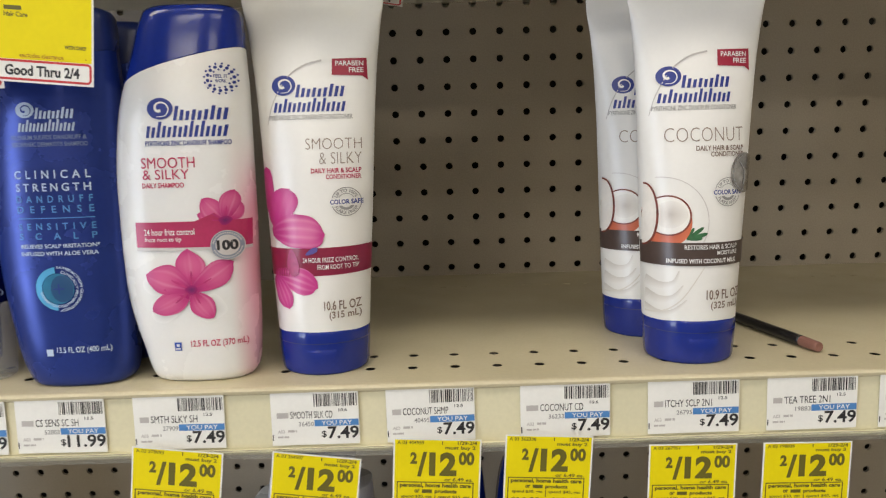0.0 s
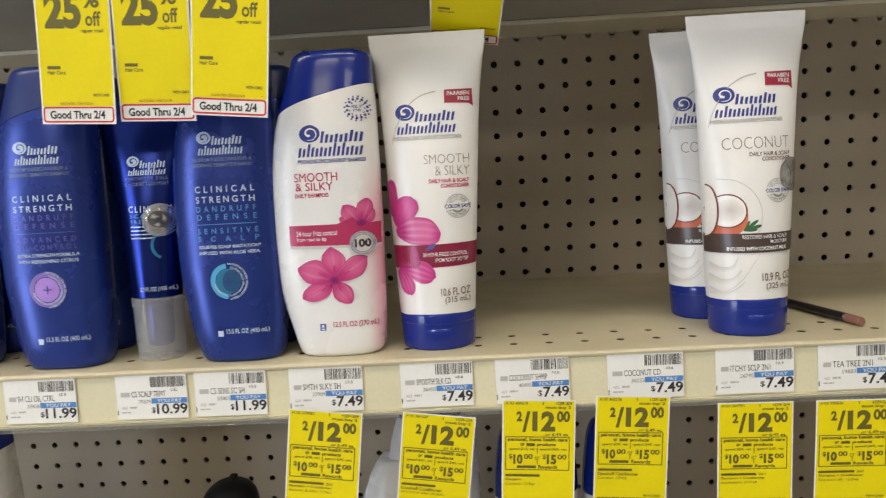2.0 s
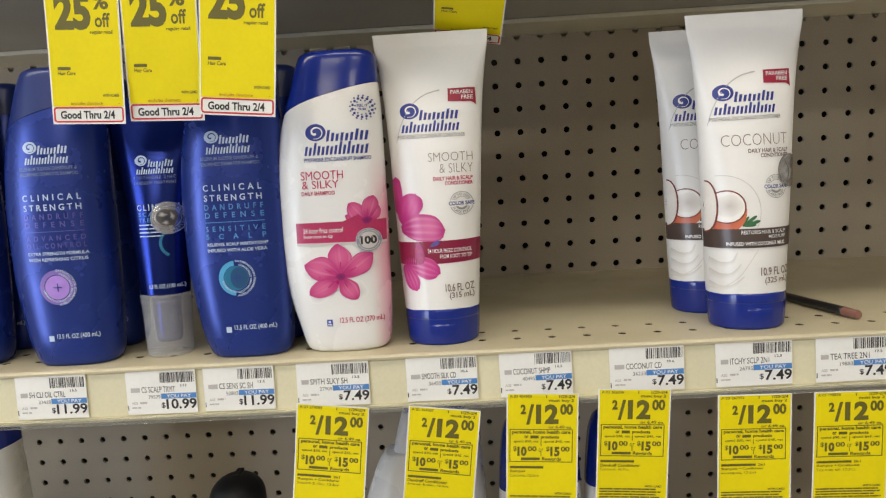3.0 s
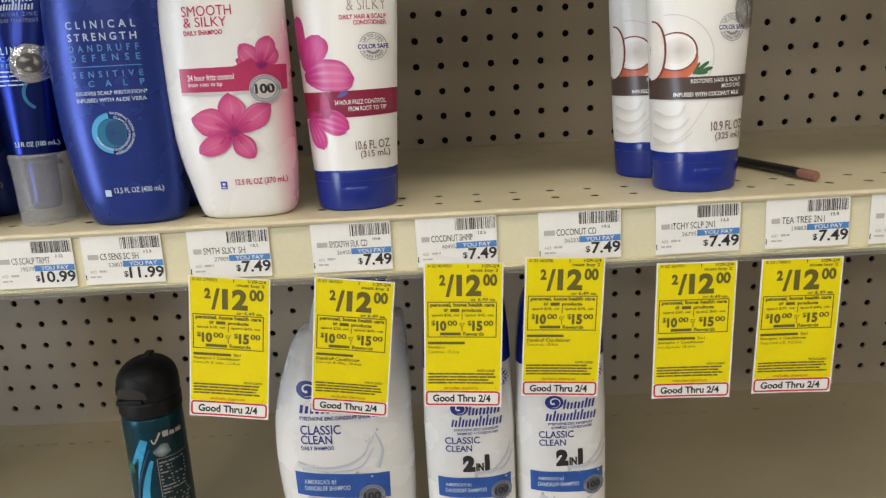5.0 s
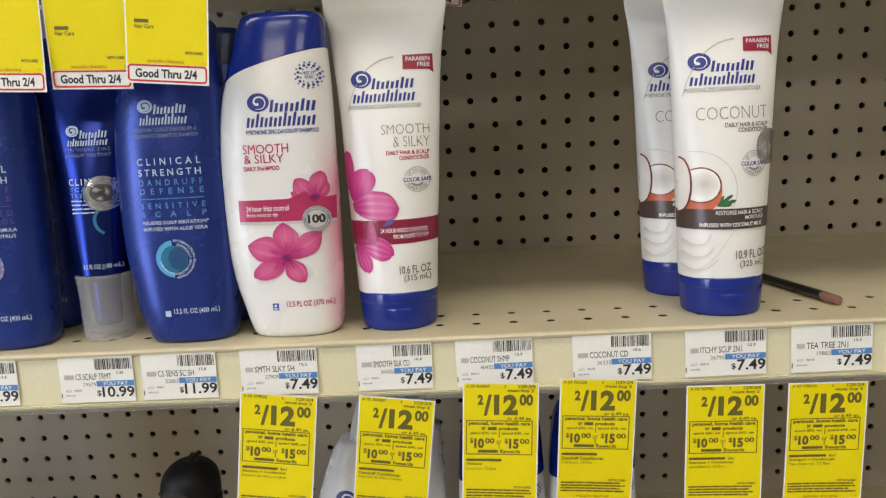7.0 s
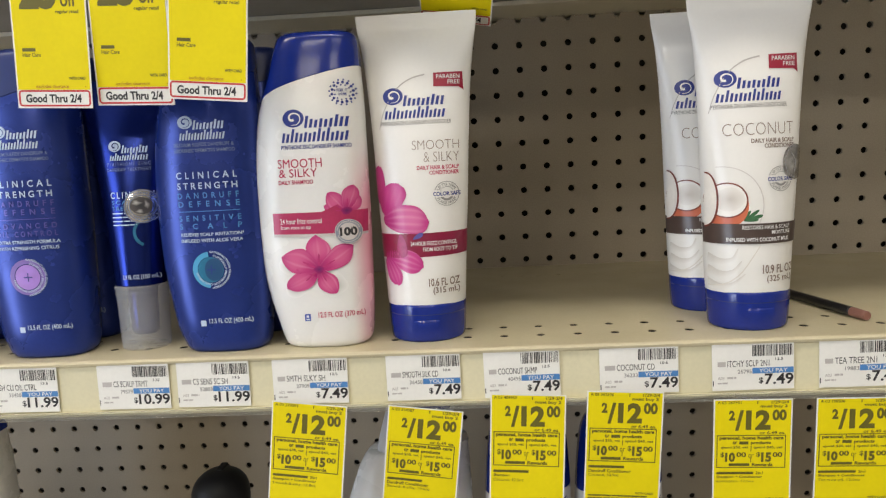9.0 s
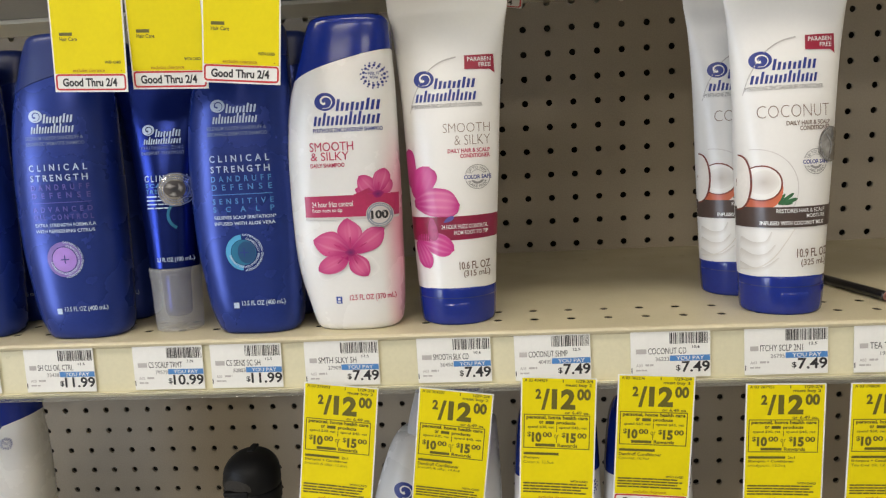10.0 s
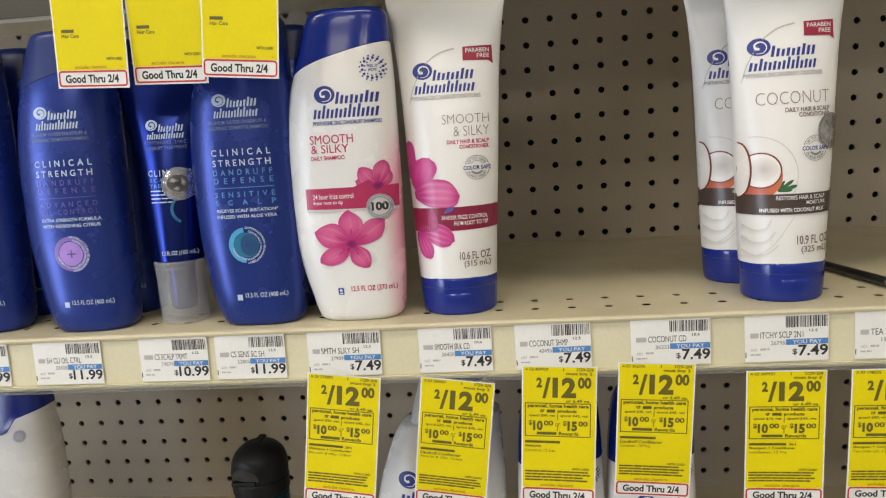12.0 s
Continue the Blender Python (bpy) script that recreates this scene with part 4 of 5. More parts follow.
    decal("volume", s_join(s_text("10.9 FL OZ", 1.7, 38.0, 25.0, 43.8), s_text("(325 mL)", 4.5, 31.4, 23.6, 36.8)), INK_BROWN, b, s)
    if sticker:
        t = decal("round_sticker", s_disc(26.4, 110.6, 9.4, 11.6, 32, 4), SILVER, b, s, 0.6, "silvery round security sticker")
        decal("sticker_print", s_join(*[s_ring(26.4, 110.6, 9.6, 10.6, a, a + 9, 2, 0.78) for a in range(100, 260, 14)], s_taper([(23, 117), (26.5, 111), (25.5, 104)], 0.5, 1.2, 10)), INK_GREY, t, s, 0.72)
    return b


def scalp_tube(m):
    b = empty("treatment_tube", m, "small satin navy scalp treatment tube on frosted clear cap", "tube")
    s = SMALL_TUBE
    part("tube", SMALL_TUBE.shell("tube", NAVY_TUBE, 46.6, 190, 56, 36), NAVY_TUBE, b)
    part("cap", SMALL_CAP.shell("cap", FROST, 0, 46.4, 56, 40), FROST, b, "frosted clear ribbed cap")
    part("neck", Form([(10, -7.5, 8, 7.7, 2), (12, -9, 9.6, 9.3, 2), (43, -10, 11, 10.5, 2), (46.5, -15, 16, 15.5, 2)]).shell("neck", NAVY_TUBE, 10, 46.5, 32, 14), NAVY_TUBE, b)
    logo(b, s, INK_LIGHT, (-5.2, 144.2), (-0.4, 144.8, 18.2, 138.8), (-9.1, 139.6, 18.2, 133.8), NAVY_TUBE, s_join(s_text("PYRITHIONE ZINC", -11.0, 130.6, 18.6, 133.0, 0, 0, 1.5), s_text("DANDRUFF TREATMENT", -11.0, 126.8, 18.8, 129.2, 0, 0, 1.3)), INK_DIM, 4.1)
    decal("product_name", s_text("CLINICAL", -9.7, 108.0, 21, 112.6, 0.014, 0, 1.5), INK_LIGHT, b, s)
    decal("product_kind", s_join(s_text("SCALP", -9.0, 104.0, 9, 106.8, 0.01, 0, 1.3), s_text("TREATMENT", -9.0, 99.8, 20, 102.6, 0.01, 0, 1.3)), INK_SKYTEXT, b, s)
    decal("claim", s_bars(-9.0, 87.6, 10, 98.4, 4, 6, 0.6, 0.9), INK_LIGHT, b, s)
    decal("emblem_arc", s_ring(16, 84, 9, 11, 120, 240, 24), INK_TEAL, b, s)
    st = decal("round_sticker", s_disc(11.8, 102.2, 11.6, 11.8, 34, 4), SILVER, b, s, 0.55, "silvery round security sticker")
    decal("sticker_print", s_join(s_ring(11.8, 102.2, 10.9, 11.5), s_ring(11.8, 102.2, 7.4, 7.8), *[s_ring(11.8, 102.2, 8.8, 9.8, a, a + 6, 2) for a in range(0, 360, 11)]), INK_DIM, st, s, 0.7)
    # the foil's dark reflection and its pale glints, painted on as colour
    decal("sticker_dark_reflection", s_haze(11.4, 102.6, 6.6, 6.4, (0.03, 0.03, 0.04), (0.10, 0.09, 0.09), 24, 3, 0.08), TINTED, st, s, 0.68)
    for gx, gz, grx, grz in ((8.6, 104.8, 3.2, 1.6), (14.6, 103.4, 1.5, 3.2), (10.6, 98.8, 2.4, 1.4)):
        decal("sticker_painted_glint", s_haze(gx, gz, grx, grz, (0.62, 0.60, 0.58), (0.10, 0.09, 0.09), 18, 3, 0.3), TINTED, st, s, 0.76)
    decal("volume", s_text("3.3 FL OZ (100 mL)", -4.9, 50.6, 18.0, 54.6), INK_LIGHT, b, s)
    return b


def place(frame_m, x, y, turn=0.0, tip=0.0):
    """A stand on a shelf, turned about its upright and tipped sideways."""
    return frame_m @ pose(x, y, 0, 0, tip, turn)


pink_shampoo(place(MID, -0.1085, -0.3135))
silk_conditioner(place(MID, -0.0345, -0.3025))
coconut_conditioner(place(MID, 0.1890, -0.3030), True)
coconut_conditioner(place(MID, 0.1785, -0.2390), False)
SENS = ("SENSITIVE", "SCALP", "RELIEVES SCALP IRRITATION*", "INFUSED WITH ALOE VERA")
OIL = ("ADVANCED", "OIL CONTROL", "EXTRA STRENGTH FORMULA", "WITH REFRESHING CITRUS")
sens = navy_shampoo(place(MID, -0.1790, -0.3165), SENS, INK_TEAL, INK_SKYTEXT, "navy blue dandruff shampoo bottle with teal emblem")
oil = navy_shampoo(place(MID, -0.3070, -0.3165), OIL, INK_PURPLE, INK_VIOLET, "navy blue oil control shampoo bottle with lilac emblem")
copy_thing(sens, place(MID, -0.1745, -0.2620))
copy_thing(oil, place(MID, -0.3110, -0.2620))
copy_thing(oil, place(MID, -0.3960, -0.3100))
copy_thing(oil, place(MID, -0.3980, -0.2550))
scalp_tube(place(MID, -0.2405, -0.3080))


# ---- shelf labels ----
def flat(x, z):
    return 0.0


def price_tag(x0, x1, name, brand_mm, code, price, size, seed, lean=0.0):
    w, h = (x1 - x0) * 1000, 31.6
    t = empty("price_tag", MID @ pose(x0, -0.3470, -0.0030, 0, lean, 0), "white shelf price label with barcode and blue pay band", "price label", "shelf price labels")
    c = part("card", box(0, w / 1000, 0.0, 0.0005, -h / 1000, 0, 0.0001, 1), CARD, t)
    k = w / 50
    rng, x, bars = random.Random(seed), 24.6 * k, []
    while x < 49.2 * k:
        b = rng.choice((0.28, 0.28, 0.55, 0.8))
        bars.append(s_rect(x, -9.2, min(x + b, 49.3 * k), -1.8, 1, 1))
        x += b + rng.choice((0.3, 0.3, 0.55, 0.8))
    decal("barcode", s_join(*bars), INK_BLACK, c, flat, 0.12)
    decal("maker_bar", s_rect(3.3 * k, -15.6, (3.3 + brand_mm) * k, -12.4), INK_PALE, c, flat, 0.12)
    decal("product_name", s_text(name, (4.4 + brand_mm) * k, -16.0, 35 * k, -11.8, 0.0), INK_BLACK, c, flat, 0.12)
    decal("size", s_text(size, 38.6 * k, -12.4, 43.4 * k, -10.6), INK_BLACK, c, flat, 0.12)
    decal("code", s_text(code, 15.6 * k, -20.6, 24.2 * k, -17.9), INK_GREY, c, flat, 0.12)
    pay = decal("pay_band", s_rect(24.6 * k, -20.8, 49.7 * k, -17.0), BAND_PAY, c, flat, 0.12)
    decal("pay_text", s_text("YOU PAY", 28.6 * k, -20.2, 46 * k, -17.6, 0.01), INK_WHITE, pay, flat, 0.2)
    wide = 25 if len(price) > 4 else 21
    decal("price", s_join(s_text("$", (49.4 - wide) * k, -27.8, (52.2 - wide) * k, -23.4), s_text(price, (53 - wide) * k, -28.4, 49.6 * k, -21.0, 0.022)), INK_BLACK, c, flat, 0.2)
    decal("stock_print", s_join(s_text("A03", 3.3 * k, -24.4, 7.4 * k, -22.4), s_bars(9.2 * k, -24.4, 15 * k, -22.4, 1, seed + 1), s_bars(3.3 * k, -27.6, 10.4 * k, -26.0, 1, seed + 2)), INK_PALE, c, flat, 0.12)
    decal("edge_mark", s_rect(0.3, -28.5, 0.9, -25), INK_BLACK, c, flat, 0.12)


for n, (x0, x1, name, bm_, code, price, size, lean) in enumerate((
        (-0.4110, -0.3585, "CLI DRY SH", 5.0, "33412", "11.99", "13.5", 0.2), (-0.3390, -0.2880, "SH CLI OIL CTRL", 5.0, "33438", "11.99", "13.5", 0.4), (-0.2595, -0.2095, "CS SCALP TRMT", 6.6, "79579", "10.99", "3.32", 0.4),
        (-0.2040, -0.1540, "CS SENS SC SH", 6.6, "52803", "11.99", "13.5", 0.4), (-0.1380, -0.0870, "SMTH SLKY SH", 5.0, "27909", "7.49", "12.5", 0.3),
        (-0.0610, -0.0115, "SMOOTH SILK CD", 6.6, "36450", "7.49", "10.6", -0.2), (0.0040, 0.0540, "COCONUT SHMP", 5.0, "40495", "7.49", "12.5", -0.6),
        (0.0800, 0.1310, "COCONUT CD", 6.6, "36233", "7.49", "10.6", -0.2), (0.1525, 0.2045, "ITCHY SCLP 2N1", 5.0, "26795", "7.49", "12.5", -0.4),
        (0.2205, 0.2720, "TEA TREE 2N1", 5.0, "19883", "7.49", "12.5", -0.4), (0.2850, 0.3360, "GRN APL", 5.0, "30224", "7.49", "12.5", 0.2))):
    price_tag(x0, x1, name, bm_, code, price, size, 40 + n, lean)


# ---- yellow sale tags ----
def sale_card(m, label, w, h, curl):
    t = empty("sale_tag", m, label, "sale tag", "yellow sale tags")

    def bend(x, z):
        v = -z / h
        return curl * v * v + 0.0006 * math.sin(x / w * 3.1 + 1.0) * v

    pts, faces = s_rect(0, -h, w, 0, 8, 18)
    n = len(pts)
    verts = [(x / 1000, bend(x, z), z / 1000) for x, z in pts] + [(x / 1000, bend(x, z) + 0.0003, z / 1000) for x, z in pts]
    card = part("card", mesh_of("card", verts, faces + [tuple(i + n for i in f[::-1]) for f in faces], CARD), CARD, t, "white card")
    ground = decal("yellow_ground", s_rect(0.9, -0.886 * h, w - 0.9, -0.7, 8, 16), YELLOW, card, bend, 0.12)
    red = decal("red_border", s_round_frame(0.9, -0.990 * h, w - 0.9, -0.888 * h, 1.1, 2.2), INK_RED, card, bend, 0.14)
    decal("date_text", s_text("Good Thru 2/4", 0.11 * w, -0.966 * h, 0.86 * w, -0.913 * h, 0.032), INK_BLACK, red, bend, 0.16)
    decal("orange_print", s_join(s_text("excludes clearance", 0.26 * w, -0.876 * h, 0.70 * w, -0.854 * h, 0.012), s_disc(0.925 * w, -0.868 * h, 0.35, 0.35, 8, 1)), INK_ORANGE, ground, bend, 0.24)
    return t, ground, bend


def two_for(m, w, h, code, first, second, seed, curl=0.0):
    t, g, bend = sale_card(m, "yellow two for 12.00 sale tag hanging under the price rail", w, h, curl)

    def ink(name, shape):
        return decal(name, shape, INK_OLIVE, g, bend, 0.26)

    def words(body, u0, v0, u1, v1, bold=0.012):
        return s_text(body, u0 * w, -v1 * h, u1 * w, -v0 * h, bold)

    def bar(u0, v0, u1, v1):
        return s_rect(u0 * w, -v1 * h, u1 * w, -v0 * h)

    ink("tag_code", s_join(words("A 03 " + code, 0.045, 0.012, 0.35, 0.034), words("1", 0.55, 0.012, 0.562, 0.034), words("1/29-2/4", 0.73, 0.010, 0.95, 0.034, 0.03), words("must buy 2", 0.59, 0.040, 0.935, 0.068, 0.03)))
    ink("sale_price", s_join(words("2", 0.195, 0.082, 0.272, 0.155, 0.05), words("/", 0.275, 0.080, 0.385, 0.232, 0.035), words("12", 0.41, 0.080, 0.725, 0.226, 0.05), words("00", 0.745, 0.076, 0.925, 0.158, 0.045), words("or 6.49 ea.", 0.59, 0.236, 0.915, 0.260, 0.02)))
    ink("offer_box", s_frame(0.045 * w, -0.510 * h, 0.925 * w, -0.264 * h, 0.6))
    ink("offer_line", s_join(words("personal, home health care", 0.08, 0.272, 0.895, 0.306, 0.045), words("or", 0.25, 0.312, 0.31, 0.334, 0.04), bar(0.335, 0.312, 0.45, 0.334), words("products", 0.48, 0.310, 0.735, 0.340, 0.045)))
    ink("spend_line", s_join(words("spend $30, get", 0.10, 0.346, 0.45, 0.370, 0.02), words("spend $45, get", 0.52, 0.346, 0.885, 0.370, 0.02), bar(0.480, 0.346, 0.490, 0.388), bar(0.480, 0.432, 0.490, 0.468)))
    for u in (0.0, 0.46):
        ink("reward_sum", s_join(words("$", 0.095 + u, 0.392, 0.145 + u, 0.432, 0.02), words("10" if u == 0 else "15", 0.155 + u, 0.394, 0.285 + u, 0.466, 0.055), words("00", 0.300 + u, 0.392, 0.425 + u, 0.430, 0.035)))
    ink("reward_or", words("or", 0.452, 0.408, 0.520, 0.434, 0.0))
    ink("reward_name", s_join(bar(0.205, 0.476, 0.47, 0.496), words("Rewards", 0.50, 0.472, 0.765, 0.498, 0.03)))
    lines = [bar(0.05, 0.540, 0.52, 0.558), words(first, 0.05, 0.568, 0.08 + 0.0265 * len(first), 0.592, 0.022), words(second, 0.05, 0.600, 0.07 + 0.0255 * len(second), 0.624, 0.0)]
    if "+" in first:
        lines.append(words("2in1", 0.55, 0.538, 0.64, 0.558, 0.02))
    ink("product_line", s_join(*lines))
    ink("card_text", words("WITH CARD", 0.68, 0.734, 0.915, 0.751, 0.035))
    ink("fine_print", s_bars(0.05 * w, -0.842 * h, 0.93 * w, -0.758 * h, 4, seed + 3, 0.36, 0.93))
    return t


def quarter_off(m, w, h, curl=0.0):
    t, g, bend = sale_card(m, "yellow 25% off sale tag hanging from the rail above", w, h, curl)

    def ink(name, shape):
        return decal(name, shape, INK_OLIVE, g, bend, 0.26)

    ink("discount", s_join(s_text("25", 6, -h + 59, 29.5, -h + 82, 0.05), s_text("%", 31, -h + 71.5, 41.5, -h + 82, 0.03), s_text("off", 32, -h + 60.5, 42, -h + 69.5, 0.02)))
    ink("discount_text", s_text("regular retail", 28.5, -h + 56.0, w - 5.0, -h + 58.8, 0.022))
    ink("card_text", s_text("WITH CARD", w - 14, -h + 17.2, w - 3.4, -h + 19.0, 0.035))
    ink("line_name", s_join(s_rect(5.6, -h + 34.2, 14, -h + 36.2), s_text("Hair Care", 5.6, -h + 31, 17, -h + 33.4, 0.02)))
    return t


def hang(x0, top, y, lean, tilt=0.0, turn=0.0):
    """Where a tag hangs: its upper left corner on the middle shelf's frame."""
    return MID @ pose(x0, y, top, tilt, lean, turn)


for k, (x0, top, w, hgt, lean, tilt, code, first, second, curl) in enumerate((
        (-0.1380, -0.0300, 50.8, 93.6, 6.6, 1.0, "279093", "Shampoo + Conditioner", "Smooth & silky, 12.8oz", -0.004),
        (-0.0600, -0.0355, 50.0, 93.5, 7.2, 1.0, "364507", "Dandruff Conditioner", "Smooth & silky, 10.6oz", 0.003),
        (0.0080, -0.0300, 49.5, 96.5, 3.0, 1.0, "404959", "Shampoo", "Coconut, 12.5oz", -0.002),
        (0.0710, -0.0300, 49.5, 95.0, 3.0, 1.0, "362336", "Dandruff Conditioner", "Coconut, 10.9oz", 0.003),
        (0.1520, -0.0385, 50.0, 91.5, 1.0, 1.0, "267951", "Shampoo + Conditioner", "eucalyptus, 12.5oz", 0.0),
        (0.2170, -0.0395, 50.5, 91.5, 0.8, 1.0, "198836", "Shampoo + Conditioner", "Tea tree oil, 12.5oz", 0.002))):
    two_for(hang(x0, top, -0.3525, lean, tilt), w, hgt, code, first, second, 60 + 5 * k, curl)

quarter_off(hang(-0.2720, 0.2670, -0.3770, 3.0, 3.57), 48.0, 98, -0.002)
quarter_off(hang(-0.2235, 0.2660, -0.3770, 2.6, 3.57), 49.0, 98, 0.002)
quarter_off(hang(-0.1700, 0.2660, -0.3820, 5.5, 3.57), 48.8, 97, -0.002)
quarter_off(hang(-0.0240, 0.2700, -0.3680, 8.0, 58.0), 50.0, 97, 0.004)


# ---- lower shelf ----
def big_classic(m, cap, label, tall=1.17):
    b = empty("shampoo_bottle", m, label, "bottle", "white shampoo bottles")
    form = Form([(z * tall, l * 1.22, r * 1.38, d * 1.25, n) for z, l, r, d, n in ((0, -22, 30, 17, 2.7), (1.5, -24.5, 33, 19.5, 2.7), (5.5, -26.5, 35.3, 21, 2.7), (20, -30.5, 37, 22.5, 2.6), (60, -38.6, 38, 23.5, 2.6),
                 (92, -40.4, 38.6, 23.5, 2.6), (114, -39.3, 38.6, 23.5, 2.6), (128, -36.6, 38.6, 23, 2.6), (142.7, -32.5, 38.6, 22, 2.6), (155, -28.2, 38.2, 21, 2.6), (164, -24.6, 38, 20, 2.6), (171, -20, 37.6, 18.5, 2.6), (176, -14.5, 37.4, 17.5, 2.6), (207, -8.4, 36.4, 15.5, 2.7), (210.5, -7, 34.6, 14, 2.7), (212.4, -4, 31.5, 12, 2.7))])
    s = form
    if cap is BLUE_PL:
        bottle_body(b, form, WHITE_PL, cap, lambda x: (146 if x < 22 else 156) * tall + 30 * max((x + 36) / 82, 0) ** 0.9, 212.4 * tall)
    else:
        neck = Form([(196, -15, 34, 18, 2.3), (199, -17, 36, 19, 2.3), (204, -16.5, 37, 19, 2.3), (234, -8.5, 43, 18.5, 2.5)])
        part("body", form.shell("body", WHITE_PL, 0, lambda x: 199 + 10 * max((x + 30) / 76, 0) ** 0.7, 64, 40), WHITE_PL, b)
        c = part("cap", neck.shell("cap", cap, 196, 234, 56, 20), cap, b, "pale lilac-white moulded cap")
        part("cap_top", Form([(234.2, -7, 41, 17, 2.5), (236, -7.5, 42, 18, 2.5), (243, -6, 41, 16, 2.5), (245, -3, 37, 12, 2.5)]).shell("cap_top", BLUE_PL, 234.2, 245, 48, 10), BLUE_PL, c, "blue cap top")
    s = Shifted(form, 1.0, -4.0)
    dot_ring(b, s, 30 if cap is BLUE_PL else 22, (168 if cap is BLUE_PL else 161.5) * tall, 5.5, 0.15)
    if cap is BLUE_PL:
        return b
    logo(b, s, INK_NAVY, (-19, 168), (-9, 170, 34, 160), (-26, 159.5, 34, 150), WHITE_PL, s_text("PYRITHIONE ZINC DANDRUFF SHAMPOO", -26, 145.4, 30, 148.4, 0.02), INK_NAVY, 7.2)
    decal("product_name", s_join(s_text("CLASSIC", -26.4, 134.6, 2.6, 141.8), s_text("CLEAN", -26.6, 127.2, -4, 134)), INK_NAVY, b, s)
    decal("product_kind", s_text("DAILY SHAMPOO", -27, 122.4, -3, 125.6, 0.02), INK_NAVY, b, s)
    ribbon = decal("ribbon", s_quad((-33, 87), (34, 81.5), (34.4, 101.5), (-33.4, 105.5), 24, 3), BAND_BLUE, b, s, 0.3)
    decal("ribbon_text", s_join(s_text("AMERICA'S #1", -27, 95.5, -4, 99.5), s_text("DANDRUFF SHAMPOO", -27, 90.5, 6, 94.2)), INK_LIGHT, ribbon, s, 0.45)
    for pts, w0, w1 in (([(-31, 110), (-18, 107), (0, 108), (16, 115), (27, 134)], 6.5, 1.0), ([(-28, 106), (-8, 104), (14, 107), (25, 122)], 5.0, 1.2), ([(4, 108), (18, 117), (23, 131)], 4.0, 0.5), ([(26, 134), (30, 120), (26, 106)], 1.0, 5.0), ([(-31, 112), (-24, 110), (-16, 111)], 1.2, 0.5)):
        p, f = s_taper(pts, w0, w1, 30)
        decal("water_splash", (p, f, [blend((0.40, 0.43, 0.50), (0.80, 0.80, 0.80), 0.15 + 0.85 * (i % 2)) for i in range(len(p))]), TINTED, b, s, 0.2)
    for pts, w0, w1 in (([(-26, 84), (-10, 78), (8, 80), (26, 74)], 7.0, 2.0), ([(-22, 78), (-6, 72), (12, 70)], 5.0, 1.5)):
        p, f = s_taper(pts, w0, w1, 30)
        decal("water_splash", (p, f, [blend((0.42, 0.47, 0.56), (0.80, 0.80, 0.80), 0.15 + 0.85 * (i % 2)) for i in range(len(p))]), TINTED, b, s, 0.16)
    for x, z, r in ((28, 136, 0.9), (20, 128, 0.7), (-10, 105, 0.9), (12, 104, 1.2), (22, 100, 0.9), (-20, 84, 1.3), (-8, 82, 0.9)):
        decal("water_drop", s_disc(x, z, r, r, 10, 1), INK_PALE, b, s, 0.5)
    badge(b, s, 21.0, 84.1, 9.6, 0.6, "100", BADGE_DARK, BADGE_RIM, INK_BLACK)
    return b


